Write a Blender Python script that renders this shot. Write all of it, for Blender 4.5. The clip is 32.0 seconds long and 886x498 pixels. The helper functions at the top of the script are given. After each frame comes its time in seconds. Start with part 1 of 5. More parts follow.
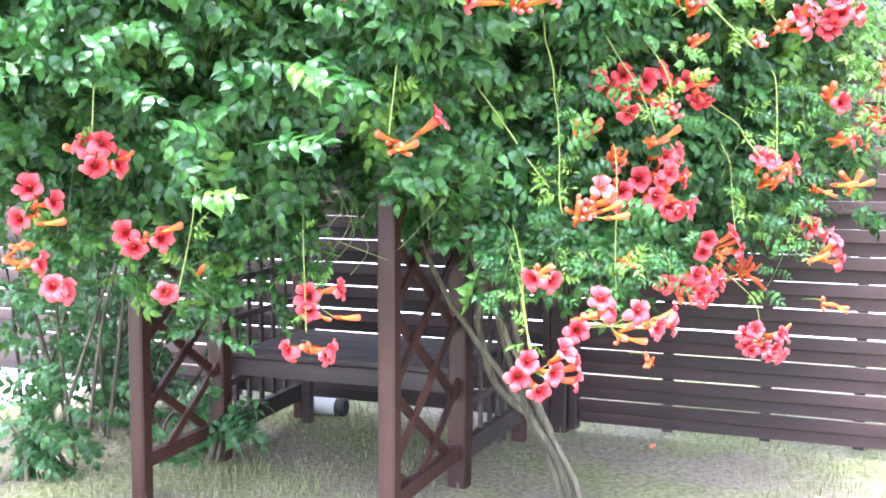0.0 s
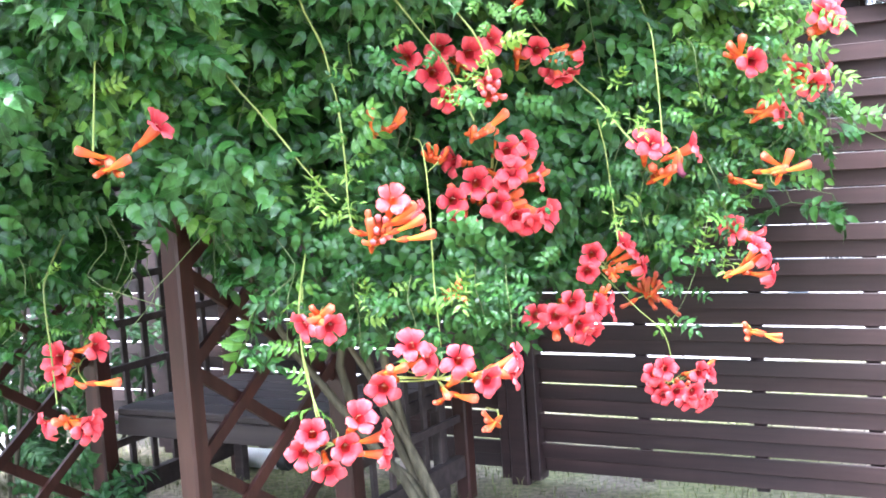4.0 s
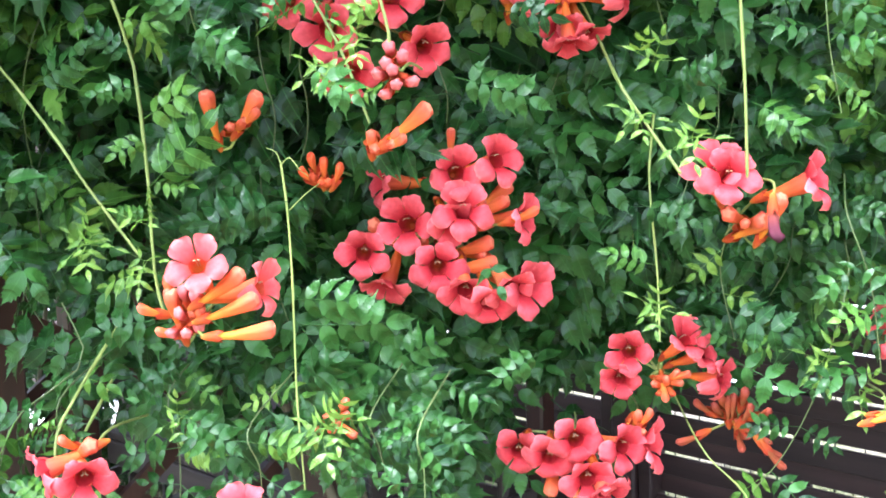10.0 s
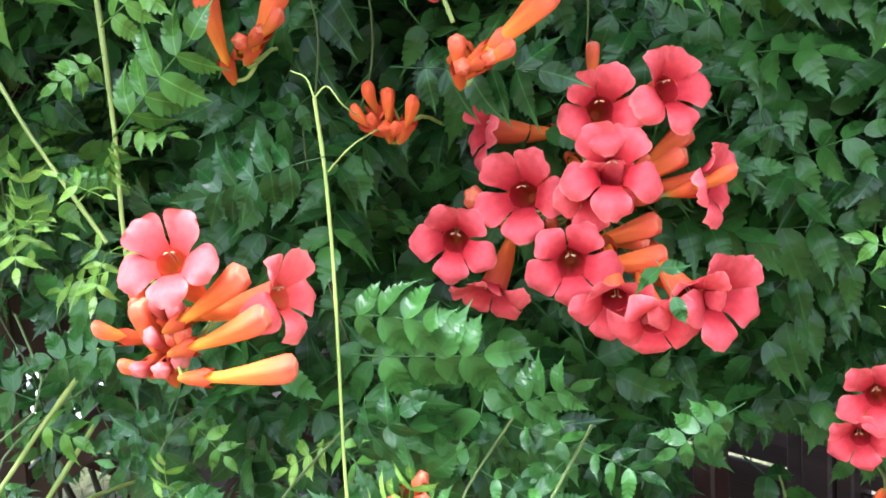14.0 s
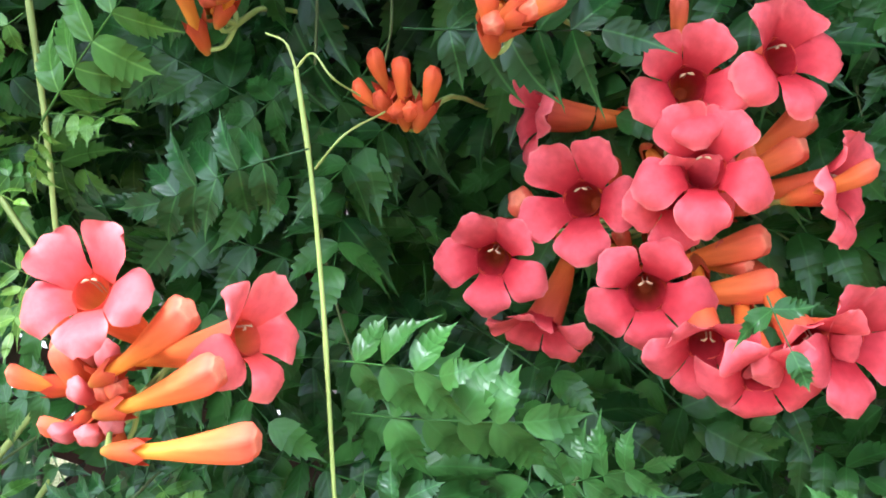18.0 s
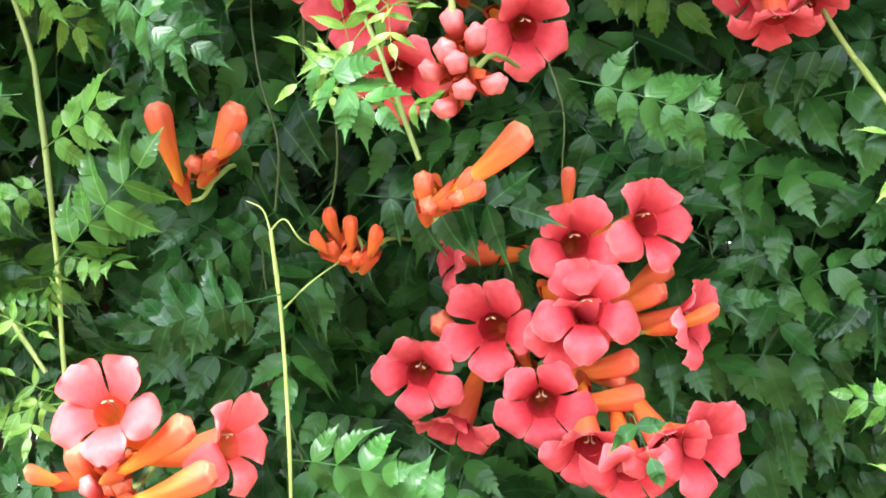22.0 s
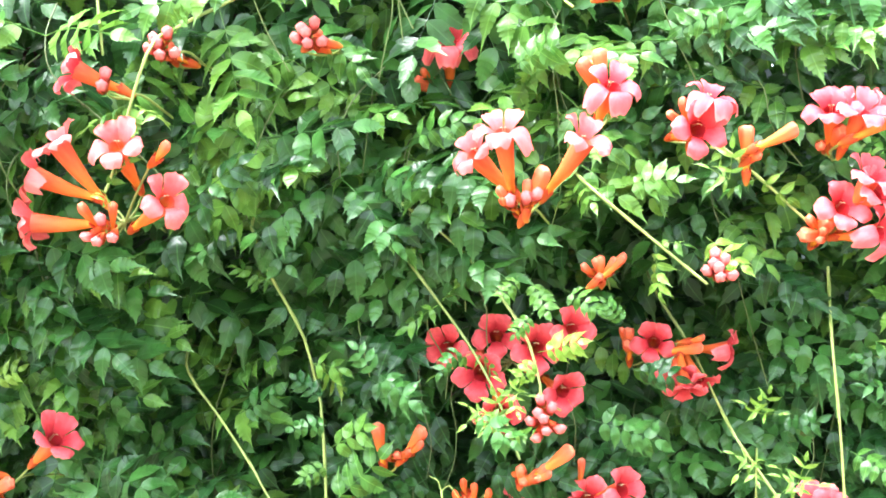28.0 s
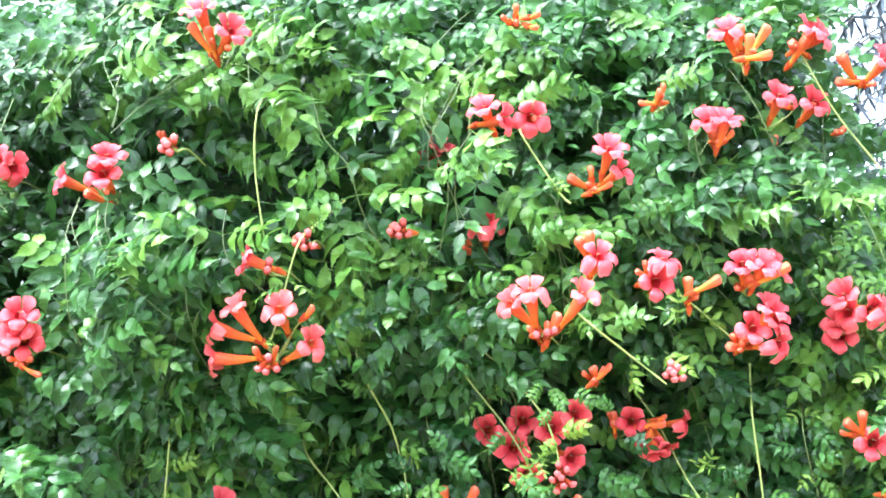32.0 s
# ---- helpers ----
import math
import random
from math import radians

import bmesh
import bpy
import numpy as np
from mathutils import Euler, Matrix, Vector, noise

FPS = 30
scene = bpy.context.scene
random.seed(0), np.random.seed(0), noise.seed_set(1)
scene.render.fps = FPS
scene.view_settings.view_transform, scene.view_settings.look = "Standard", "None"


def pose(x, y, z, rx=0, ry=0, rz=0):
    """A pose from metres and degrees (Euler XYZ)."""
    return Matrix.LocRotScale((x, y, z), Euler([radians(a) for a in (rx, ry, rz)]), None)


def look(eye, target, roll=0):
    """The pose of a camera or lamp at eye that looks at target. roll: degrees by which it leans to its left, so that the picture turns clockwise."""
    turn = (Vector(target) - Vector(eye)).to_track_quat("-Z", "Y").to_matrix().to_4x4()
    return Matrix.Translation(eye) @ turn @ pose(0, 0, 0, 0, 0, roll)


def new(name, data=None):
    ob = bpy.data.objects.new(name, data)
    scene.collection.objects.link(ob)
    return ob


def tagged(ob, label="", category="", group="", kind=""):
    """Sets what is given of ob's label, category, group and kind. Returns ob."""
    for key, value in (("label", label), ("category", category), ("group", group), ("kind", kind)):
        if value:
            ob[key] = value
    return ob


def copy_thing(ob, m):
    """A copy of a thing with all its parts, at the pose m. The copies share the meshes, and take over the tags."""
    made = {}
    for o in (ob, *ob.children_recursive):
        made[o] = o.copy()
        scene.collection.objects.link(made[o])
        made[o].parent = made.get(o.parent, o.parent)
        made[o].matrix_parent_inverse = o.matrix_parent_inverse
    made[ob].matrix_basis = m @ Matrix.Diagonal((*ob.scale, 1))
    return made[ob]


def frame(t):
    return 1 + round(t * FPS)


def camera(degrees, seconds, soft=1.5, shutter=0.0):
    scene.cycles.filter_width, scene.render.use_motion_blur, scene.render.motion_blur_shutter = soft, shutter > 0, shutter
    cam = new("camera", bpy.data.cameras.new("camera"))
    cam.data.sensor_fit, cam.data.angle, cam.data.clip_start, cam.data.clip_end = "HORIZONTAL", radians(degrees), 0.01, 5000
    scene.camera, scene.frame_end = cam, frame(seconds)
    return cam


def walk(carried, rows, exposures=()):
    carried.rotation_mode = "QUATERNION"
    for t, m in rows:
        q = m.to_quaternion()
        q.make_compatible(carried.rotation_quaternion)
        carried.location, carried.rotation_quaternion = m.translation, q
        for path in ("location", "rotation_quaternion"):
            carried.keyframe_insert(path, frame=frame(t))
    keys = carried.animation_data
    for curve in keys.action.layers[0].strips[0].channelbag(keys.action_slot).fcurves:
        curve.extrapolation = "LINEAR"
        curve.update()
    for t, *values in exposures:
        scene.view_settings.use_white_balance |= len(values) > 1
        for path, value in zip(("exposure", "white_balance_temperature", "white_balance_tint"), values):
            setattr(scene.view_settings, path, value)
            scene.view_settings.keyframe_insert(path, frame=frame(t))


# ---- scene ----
cam = camera(42, 32.0, soft=1.8)
PATH = [
    (0, look((-0.869, -3.390, 1.257), (-0.687, -1.406, 1.081), 0.10)),
    (0.5, look((-0.833, -3.396, 1.338), (-0.596, -1.420, 1.150), -0.48)),
    (1, look((-0.782, -3.383, 1.399), (-0.496, -1.414, 1.196), -1.04)),
    (1.5, look((-0.689, -3.317, 1.397), (-0.386, -1.350, 1.196), -0.81)),
    (2, look((-0.583, -3.217, 1.377), (-0.284, -1.249, 1.175), -0.47)),
    (2.5, look((-0.489, -3.044, 1.386), (-0.203, -1.079, 1.153), -0.68)),
    (4.5, look((0.252, -2.519, 1.197), (0.032, -0.537, 1.054), -3.25)),
    (5, look((0.318, -2.383, 1.312), (0.044, -0.416, 1.082), -1.92)),
    (5.5, look((0.403, -2.250, 1.334), (0.077, -0.290, 1.115), -1.65)),
    (6, look((0.478, -2.125, 1.335), (0.045, -0.185, 1.111), -2.91)),
    (6.5, look((0.515, -2.015, 1.330), (0.012, -0.093, 1.092), -2.75)),
    (7, look((0.541, -1.914, 1.331), (0.021, 0.003, 1.096), -3.07)),
    (7.5, look((0.581, -1.819, 1.372), (0.041, 0.088, 1.106), -1.74)),
    (8, look((0.613, -1.729, 1.410), (0.034, 0.162, 1.113), -2.09)),
    (8.5, look((0.618, -1.641, 1.400), (0.019, 0.247, 1.125), -1.92)),
    (9, look((0.606, -1.555, 1.375), (-0.000, 0.332, 1.108), -2.30)),
    (9.5, look((0.577, -1.472, 1.357), (-0.017, 0.420, 1.097), -1.88)),
    (10, look((0.543, -1.392, 1.338), (-0.052, 0.498, 1.062), -1.96)),
    (10.5, look((0.517, -1.318, 1.314), (-0.075, 0.571, 1.025), -2.13)),
    (11, look((0.501, -1.245, 1.293), (-0.084, 0.645, 0.999), -2.29)),
    (11.5, look((0.508, -1.169, 1.285), (-0.111, 0.697, 0.921), -2.74)),
    (12, look((0.517, -1.094, 1.281), (-0.146, 0.749, 0.874), -3.12)),
    (12.5, look((0.508, -1.024, 1.276), (-0.185, 0.823, 0.946), -3.22)),
    (13, look((0.485, -0.961, 1.272), (-0.258, 0.868, 0.953), -3.24)),
    (13.5, look((0.439, -0.909, 1.266), (-0.354, 0.902, 0.964), -2.92)),
    (14, look((0.387, -0.861, 1.260), (-0.448, 0.933, 0.971), -3.03)),
    (14.5, look((0.348, -0.810, 1.255), (-0.550, 0.957, 0.987), -3.03)),
    (16.5, look((0.312, -0.640, 1.218), (-0.636, 1.107, 0.997), -2.73)),
    (17, look((0.300, -0.642, 1.229), (-0.663, 1.094, 0.987), -3.29)),
    (17.5, look((0.307, -0.638, 1.237), (-0.664, 1.088, 0.959), -3.31)),
    (18, look((0.318, -0.633, 1.244), (-0.648, 1.093, 0.947), -3.16)),
    (18.5, look((0.330, -0.627, 1.252), (-0.554, 1.141, 0.950), -2.61)),
    (19, look((0.340, -0.622, 1.256), (-0.509, 1.160, 0.931), -2.34)),
    (19.5, look((0.342, -0.617, 1.251), (-0.510, 1.162, 0.913), -2.34)),
    (20, look((0.342, -0.623, 1.245), (-0.506, 1.158, 0.912), -2.52)),
    (20.5, look((0.346, -0.660, 1.240), (-0.486, 1.135, 0.946), -2.72)),
    (21, look((0.352, -0.706, 1.243), (-0.472, 1.101, 1.001), -2.83)),
    (21.5, look((0.368, -0.743, 1.278), (-0.480, 1.053, 1.042), -2.40)),
    (22, look((0.371, -0.797, 1.327), (-0.428, 1.023, 1.102), -1.84)),
    (22.5, look((0.385, -0.844, 1.341), (-0.394, 0.989, 1.161), -1.64)),
    (23, look((0.401, -0.894, 1.346), (-0.380, 0.944, 1.242), -1.30)),
    (23.5, look((0.415, -0.958, 1.348), (-0.361, 0.885, 1.326), -1.13)),
    (24, look((0.426, -1.027, 1.350), (-0.327, 0.826, 1.383), -1.07)),
    (24.5, look((0.431, -1.093, 1.359), (-0.293, 0.771, 1.396), -0.86)),
    (25, look((0.436, -1.164, 1.373), (-0.252, 0.712, 1.445), -0.97)),
    (27.5, look((0.501, -1.577, 1.475), (-0.184, 0.299, 1.585), -0.11)),
    (28, look((0.509, -1.679, 1.474), (-0.170, 0.197, 1.625), -0.46)),
    (28.5, look((0.523, -1.756, 1.485), (-0.154, 0.119, 1.646), -1.27)),
    (29, look((0.539, -1.835, 1.496), (-0.131, 0.041, 1.675), -1.63)),
    (29.5, look((0.559, -1.930, 1.504), (-0.100, -0.050, 1.689), -1.87)),
    (30, look((0.579, -2.033, 1.509), (-0.076, -0.155, 1.719), -1.69)),
    (30.5, look((0.600, -2.143, 1.510), (-0.042, -0.263, 1.745), -1.81)),
    (31, look((0.616, -2.255, 1.512), (-0.016, -0.375, 1.766), -1.82)),
    (31.5, look((0.620, -2.364, 1.521), (0.001, -0.481, 1.787), -2.30)),
    (32, look((0.619, -2.472, 1.533), (0.010, -0.585, 1.788), -2.65)),
]
walk(cam, PATH, [(0, 3.83, 5400, 16), (2.5, 3.49, 5400, 16), (4.5, 3.51, 5400, 14), (9, 3.22, 5400, 11), (13, 2.97, 5500, 10), (18, 2.82, 5400, 11), (20, 3.02, 5500, 10), (22, 3.18, 5900, 8), (24, 3.64, 6400, 3), (25.5, 3.86, 6400, 3), (28, 3.75, 5900, 7), (30, 3.47, 5600, 9), (32, 3.20, 5550, 9)])

# ---- light: bright overcast afternoon ----
world = bpy.data.worlds.new("sky")
scene.world = world
world.use_nodes = True
wn = world.node_tree.nodes
sky = wn.new("ShaderNodeTexSky")
sky.sky_type = "NISHITA"
sky.sun_disc = False
sky.sun_elevation, sky.sun_rotation = radians(65), radians(212)
sky.air_density, sky.dust_density, sky.ozone_density = 1.0, 4.0, 1.0
hsv = wn.new("ShaderNodeHueSaturation")
hsv.inputs["Saturation"].default_value = 0.35
world.node_tree.links.new(sky.outputs[0], hsv.inputs["Color"])
world.node_tree.links.new(hsv.outputs[0], wn["Background"].inputs[0])
wn["Background"].inputs[1].default_value = 0.15
sun = new("sun", bpy.data.lights.new("sun", "SUN"))
sun.data.energy, sun.data.angle, sun.data.color = 1.5, radians(25), (1.0, 0.96, 0.9)
sun.matrix_world = look((-1.2, -1.9, 4.9), (0, 0, 0))


# ---- materials ----
def node_mat(name, base, rough=0.6, spec=0.5):
    m = bpy.data.materials.new(name)
    m.use_nodes = True
    b = m.node_tree.nodes["Principled BSDF"]
    b.inputs["Base Color"].default_value = (*base, 1)
    b.inputs["Roughness"].default_value = rough
    b.inputs["Specular IOR Level"].default_value = spec
    return m, m.node_tree, b


def add(nt, kind, **values):
    n = nt.nodes.new(kind)
    for k, v in values.items():
        n.inputs[k.replace("_", " ")].default_value = v
    return n


def ramp(nt, src, stops):
    r = nt.nodes.new("ShaderNodeValToRGB")
    while len(r.color_ramp.elements) < len(stops):
        r.color_ramp.elements.new(0.5)
    for e, (p, c) in zip(r.color_ramp.elements, stops):
        e.position, e.color = p, (*c, 1)
    nt.links.new(src, r.inputs[0])
    return r.outputs[0]


def mix(nt, a, b, fac, mode="MIX"):
    n = nt.nodes.new("ShaderNodeMix")
    n.data_type, n.blend_type = "RGBA", mode
    for sock, v in ((n.inputs[0], fac), (n.inputs[6], a), (n.inputs[7], b)):
        if isinstance(v, bpy.types.NodeSocket):
            nt.links.new(v, sock)
        elif isinstance(v, tuple):
            sock.default_value = (*v, 1)
        else:
            sock.default_value = v
    return n.outputs[2]


def bump(nt, b, height, strength=0.3, distance=0.01):
    n = add(nt, "ShaderNodeBump", Strength=strength, Distance=distance)
    nt.links.new(height, n.inputs["Height"])
    nt.links.new(n.outputs[0], b.inputs["Normal"])


def noise_tex(nt, scale, detail=4.0, coord="Object", stretch=(1, 1, 1)):
    tc = nt.nodes.new("ShaderNodeTexCoord")
    mp = nt.nodes.new("ShaderNodeMapping")
    mp.inputs["Scale"].default_value = stretch
    nt.links.new(tc.outputs[coord], mp.inputs[0])
    n = add(nt, "ShaderNodeTexNoise", Scale=scale, Detail=detail)
    nt.links.new(mp.outputs[0], n.inputs["Vector"])
    return n.outputs["Fac"]


def leaf_material(name, dark, light, vein, island):
    """Glossy leaf: each leaflet has its own tone, a paler midrib, fine quilting and some light let through."""
    m, nt, b = node_mat(name, dark, 0.33, 0.32)
    if island:
        src = nt.nodes.new("ShaderNodeNewGeometry").outputs["Random Per Island"]
    else:
        src = nt.nodes.new("ShaderNodeObjectInfo").outputs["Random"]
    tone = ramp(nt, src, [(0.0, dark), (0.6, tuple((a + c) / 2 for a, c in zip(dark, light))), (1.0, light)])
    patch = ramp(nt, noise_tex(nt, 35, 5), [(0.3, (0.62, 0.62, 0.62)), (0.7, (1.1, 1.1, 1.1))])
    tone = mix(nt, tone, patch, 1.0, "MULTIPLY")
    uv = nt.nodes.new("ShaderNodeUVMap")
    sep = nt.nodes.new("ShaderNodeSeparateXYZ")
    nt.links.new(uv.outputs[0], sep.inputs[0])
    rib = nt.nodes.new("ShaderNodeMath")
    rib.operation = "ABSOLUTE"
    off = nt.nodes.new("ShaderNodeMath")
    off.operation, off.inputs[1].default_value = "SUBTRACT", 0.5
    nt.links.new(sep.outputs[0], off.inputs[0])
    nt.links.new(off.outputs[0], rib.inputs[0])
    line = ramp(nt, rib.outputs[0], [(0.0, (1, 1, 1)), (0.05, (0, 0, 0))])
    # side veins run forward from the midrib
    sl = nt.nodes.new("ShaderNodeMath")
    sl.operation, sl.inputs[1].default_value, sl.inputs[2].default_value = "MULTIPLY_ADD", -0.55, 0.0
    nt.links.new(rib.outputs[0], sl.inputs[0])
    nt.links.new(sep.outputs[1], sl.inputs[2])
    wave = nt.nodes.new("ShaderNodeMath")
    wave.operation, wave.inputs[1].default_value = "MULTIPLY", 44.0
    nt.links.new(sl.outputs[0], wave.inputs[0])
    sn = nt.nodes.new("ShaderNodeMath")
    sn.operation = "SINE"
    nt.links.new(wave.outputs[0], sn.inputs[0])
    tone = mix(nt, tone, vein, line)
    nt.links.new(tone, b.inputs["Base Color"])
    bump(nt, b, sn.outputs[0], 0.11, 0.0009)
    tr = nt.nodes.new("ShaderNodeBsdfTranslucent")
    nt.links.new(mix(nt, tone, (0.3, 0.7, 0.08), 0.15), tr.inputs[0])
    ms = nt.nodes.new("ShaderNodeMixShader")
    ms.inputs[0].default_value = 0.22
    nt.links.new(b.outputs[0], ms.inputs[1])
    nt.links.new(tr.outputs[0], ms.inputs[2])
    nt.links.new(ms.outputs[0], nt.nodes["Material Output"].inputs[0])
    return m


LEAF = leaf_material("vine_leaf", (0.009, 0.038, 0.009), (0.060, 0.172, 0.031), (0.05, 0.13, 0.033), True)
# young leaf colour, also spread by height to colour in skylight on upper leaves
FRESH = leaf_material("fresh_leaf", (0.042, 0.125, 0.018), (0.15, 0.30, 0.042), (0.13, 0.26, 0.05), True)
LEAF_ONE = leaf_material("vine_leaf_single", (0.012, 0.050, 0.011), (0.054, 0.155, 0.028), (0.05, 0.14, 0.033), False)
FRESH_ONE = leaf_material("fresh_leaf_single", (0.046, 0.132, 0.019), (0.095, 0.21, 0.03), (0.12, 0.25, 0.05), False)
YOUNG_ONE = leaf_material("young_leaf_single", (0.13, 0.25, 0.025), (0.21, 0.34, 0.045), (0.25, 0.38, 0.08), False)
YOUNG = leaf_material("young_leaf", (0.10, 0.21, 0.025), (0.20, 0.33, 0.05), (0.24, 0.38, 0.08), True)
SHRUB = leaf_material("shrub_leaf", (0.03, 0.09, 0.03), (0.07, 0.17, 0.05), (0.12, 0.2, 0.08), True)


def flower_material(name, stops, coord_scale=1.0):
    """Petal skin coloured along the flower's own length, from the throat or foot outward."""
    m, nt, b = node_mat(name, stops[-1][1], 0.58, 0.14)
    uv = nt.nodes.new("ShaderNodeUVMap")
    sep = nt.nodes.new("ShaderNodeSeparateXYZ")
    nt.links.new(uv.outputs[0], sep.inputs[0])
    col = ramp(nt, sep.outputs[1], stops)
    rnd = ramp(nt, nt.nodes.new("ShaderNodeObjectInfo").outputs["Random"], [(0, (0.82, 0.78, 0.8)), (1, (1.1, 1.08, 1.05))])
    col = mix(nt, col, rnd, 1.0, "MULTIPLY")
    n = noise_tex(nt, 160, 3, stretch=(1, 1, 0.15))
    col = mix(nt, col, ramp(nt, n, [(0.3, (0.86, 0.8, 0.8)), (0.7, (1.08, 1.08, 1.08))]), 1.0, "MULTIPLY")
    nt.links.new(col, b.inputs["Base Color"])
    crease = noise_tex(nt, 95, 2)
    col_h = mix(nt, n, crease, 0.55)
    bump(nt, b, col_h, 0.4, 0.0022)
    tr = nt.nodes.new("ShaderNodeBsdfTranslucent")
    nt.links.new(col, tr.inputs[0])
    ms = nt.nodes.new("ShaderNodeMixShader")
    ms.inputs[0].default_value = 0.25
    nt.links.new(b.outputs[0], ms.inputs[1])
    nt.links.new(tr.outputs[0], ms.inputs[2])
    nt.links.new(ms.outputs[0], nt.nodes["Material Output"].inputs[0])
    return m


PETAL = flower_material("petal", [(0.0, (0.45, 0.08, 0.02)), (0.15, (0.42, 0.02, 0.024)), (0.33, (0.43, 0.02, 0.03)), (0.46, (0.53, 0.035, 0.048)), (0.60, (0.67, 0.075, 0.09)), (0.8, (0.75, 0.115, 0.135)), (0.95, (0.78, 0.13, 0.145)), (1.0, (0.84, 0.22, 0.22))])
# sunlight on the jutting flowers coloured into the petals; orange throat is their own
SUNLIT_PETAL = flower_material("sunlit_petal", [(0.0, (0.62, 0.30, 0.05)), (0.2, (0.68, 0.12, 0.04)), (0.36, (0.68, 0.075, 0.06)), (0.5, (0.71, 0.09, 0.095)), (0.75, (0.77, 0.14, 0.14)), (1.0, (0.81, 0.2, 0.19))])
TUBE = flower_material("flower_tube", [(0.0, (0.82, 0.36, 0.03)), (0.22, (0.80, 0.21, 0.03)), (0.6, (0.77, 0.14, 0.05)), (1.0, (0.76, 0.12, 0.08))])
BUD = flower_material("flower_bud", [(0.0, (0.82, 0.38, 0.035)), (0.25, (0.80, 0.225, 0.035)), (0.6, (0.76, 0.155, 0.06)), (0.9, (0.74, 0.145, 0.08)), (1.0, (0.79, 0.25, 0.14))])
BUD_RED = flower_material("flower_bud_red", [(0.0, (0.42, 0.14, 0.05)), (0.4, (0.56, 0.085, 0.075)), (1.0, (0.72, 0.22, 0.215))])
FADED = flower_material("faded_bud", [(0.0, (0.30, 0.13, 0.04)), (0.5, (0.40, 0.09, 0.04)), (1.0, (0.34, 0.075, 0.05))])
SLIM = flower_material("slim_bud", [(0.0, (0.60, 0.20, 0.03)), (0.5, (0.66, 0.12, 0.03)), (1.0, (0.58, 0.09, 0.035))])
CALYX = flower_material("calyx", [(0.0, (0.46, 0.20, 0.03)), (0.4, (0.56, 0.115, 0.025)), (1.0, (0.50, 0.065, 0.03))])
WITHERED = flower_material("withered_petal", [(0.0, (0.35, 0.09, 0.05)), (0.35, (0.16, 0.04, 0.06)), (1.0, (0.05, 0.018, 0.035))])
STAMEN, _, _ = node_mat("stamen", (0.42, 0.24, 0.13), 0.6)


def plain_grain(name, base, dark, scale, stretch, rough=0.6, strength=0.4, spec=0.4, vary=True):
    m, nt, b = node_mat(name, base, rough, spec)
    n = noise_tex(nt, scale, 6, stretch=stretch)
    big = noise_tex(nt, scale * 0.13, 3)
    col = ramp(nt, n, [(0.32, dark), (0.68, base)])
    col = mix(nt, col, ramp(nt, big, [(0.3, (0.7, 0.68, 0.68)), (0.72, (1.2, 1.2, 1.22))]), 1.0, "MULTIPLY")
    if vary:
        rnd = ramp(nt, nt.nodes.new("ShaderNodeObjectInfo").outputs["Random"], [(0, (0.68, 0.68, 0.68)), (1, (1.2, 1.17, 1.16))])
        col = mix(nt, col, rnd, 1.0, "MULTIPLY")
    nt.links.new(col, b.inputs["Base Color"])
    bump(nt, b, n, strength, 0.004)
    return m


STEM = plain_grain("green_stem", (0.33, 0.40, 0.11), (0.2, 0.27, 0.06), 40, (1, 1, 0.2), 0.45)
STALK = plain_grain("leaf_stalk", (0.13, 0.19, 0.06), (0.09, 0.12, 0.04), 40, (1, 1, 0.2), 0.5)
BARK = plain_grain("vine_bark", (0.135, 0.125, 0.082), (0.055, 0.05, 0.033), 60, (1, 1, 0.12), 0.85, 0.9, 0.2)
FENCE_WOOD = plain_grain("stained_fence_board", (0.043, 0.0225, 0.0208), (0.017, 0.0088, 0.0082), 30, (0.05, 1, 1), 0.55, 0.45)
ARBOR_WOOD = plain_grain("stained_arbor_wood", (0.058, 0.022, 0.016), (0.03, 0.011, 0.008), 30, (1, 1, 0.05), 0.42, 0.3)
DARK_WOOD = plain_grain("weathered_bench_wood", (0.06, 0.045, 0.04), (0.028, 0.02, 0.018), 30, (0.05, 1, 1), 0.65, 0.4)
PIPE, _, _ = node_mat("white_plastic", (0.55, 0.55, 0.52), 0.45)
PIPE_DARK, _, _ = node_mat("wire_and_pipe_shade", (0.02, 0.02, 0.02), 0.6)
NEEDLE = plain_grain("spruce_needle", (0.05, 0.068, 0.082), (0.02, 0.03, 0.036), 20, (1, 1, 1), 0.6)
GRASS = plain_grain("grass_blade", (0.19, 0.21, 0.075), (0.09, 0.115, 0.035), 6, (1, 1, 1), 0.6)
STRAW = plain_grain("dry_grass_blade", (0.23, 0.20, 0.125), (0.14, 0.12, 0.074), 6, (1, 1, 1), 0.7)
PAVE = plain_grain("concrete_paving", (0.55, 0.53, 0.5), (0.42, 0.41, 0.39), 8, (1, 1, 1), 0.8, 0.2)


def lawn_material():
    m, nt, b = node_mat("worn_lawn", (0.15, 0.13, 0.08), 0.95, 0.1)
    big, fine = noise_tex(nt, 1.7, 5), noise_tex(nt, 40, 6)
    soil = ramp(nt, fine, [(0.3, (0.10, 0.082, 0.063)), (0.7, (0.225, 0.188, 0.148))])
    turf = ramp(nt, fine, [(0.3, (0.085, 0.095, 0.042)), (0.7, (0.21, 0.205, 0.105))])
    f = ramp(nt, big, [(0.40, (0, 0, 0)), (0.58, (1, 1, 1))])
    nt.links.new(mix(nt, soil, turf, f), b.inputs["Base Color"])
    bump(nt, b, fine, 0.8, 0.02)
    return m


LAWN = lawn_material()


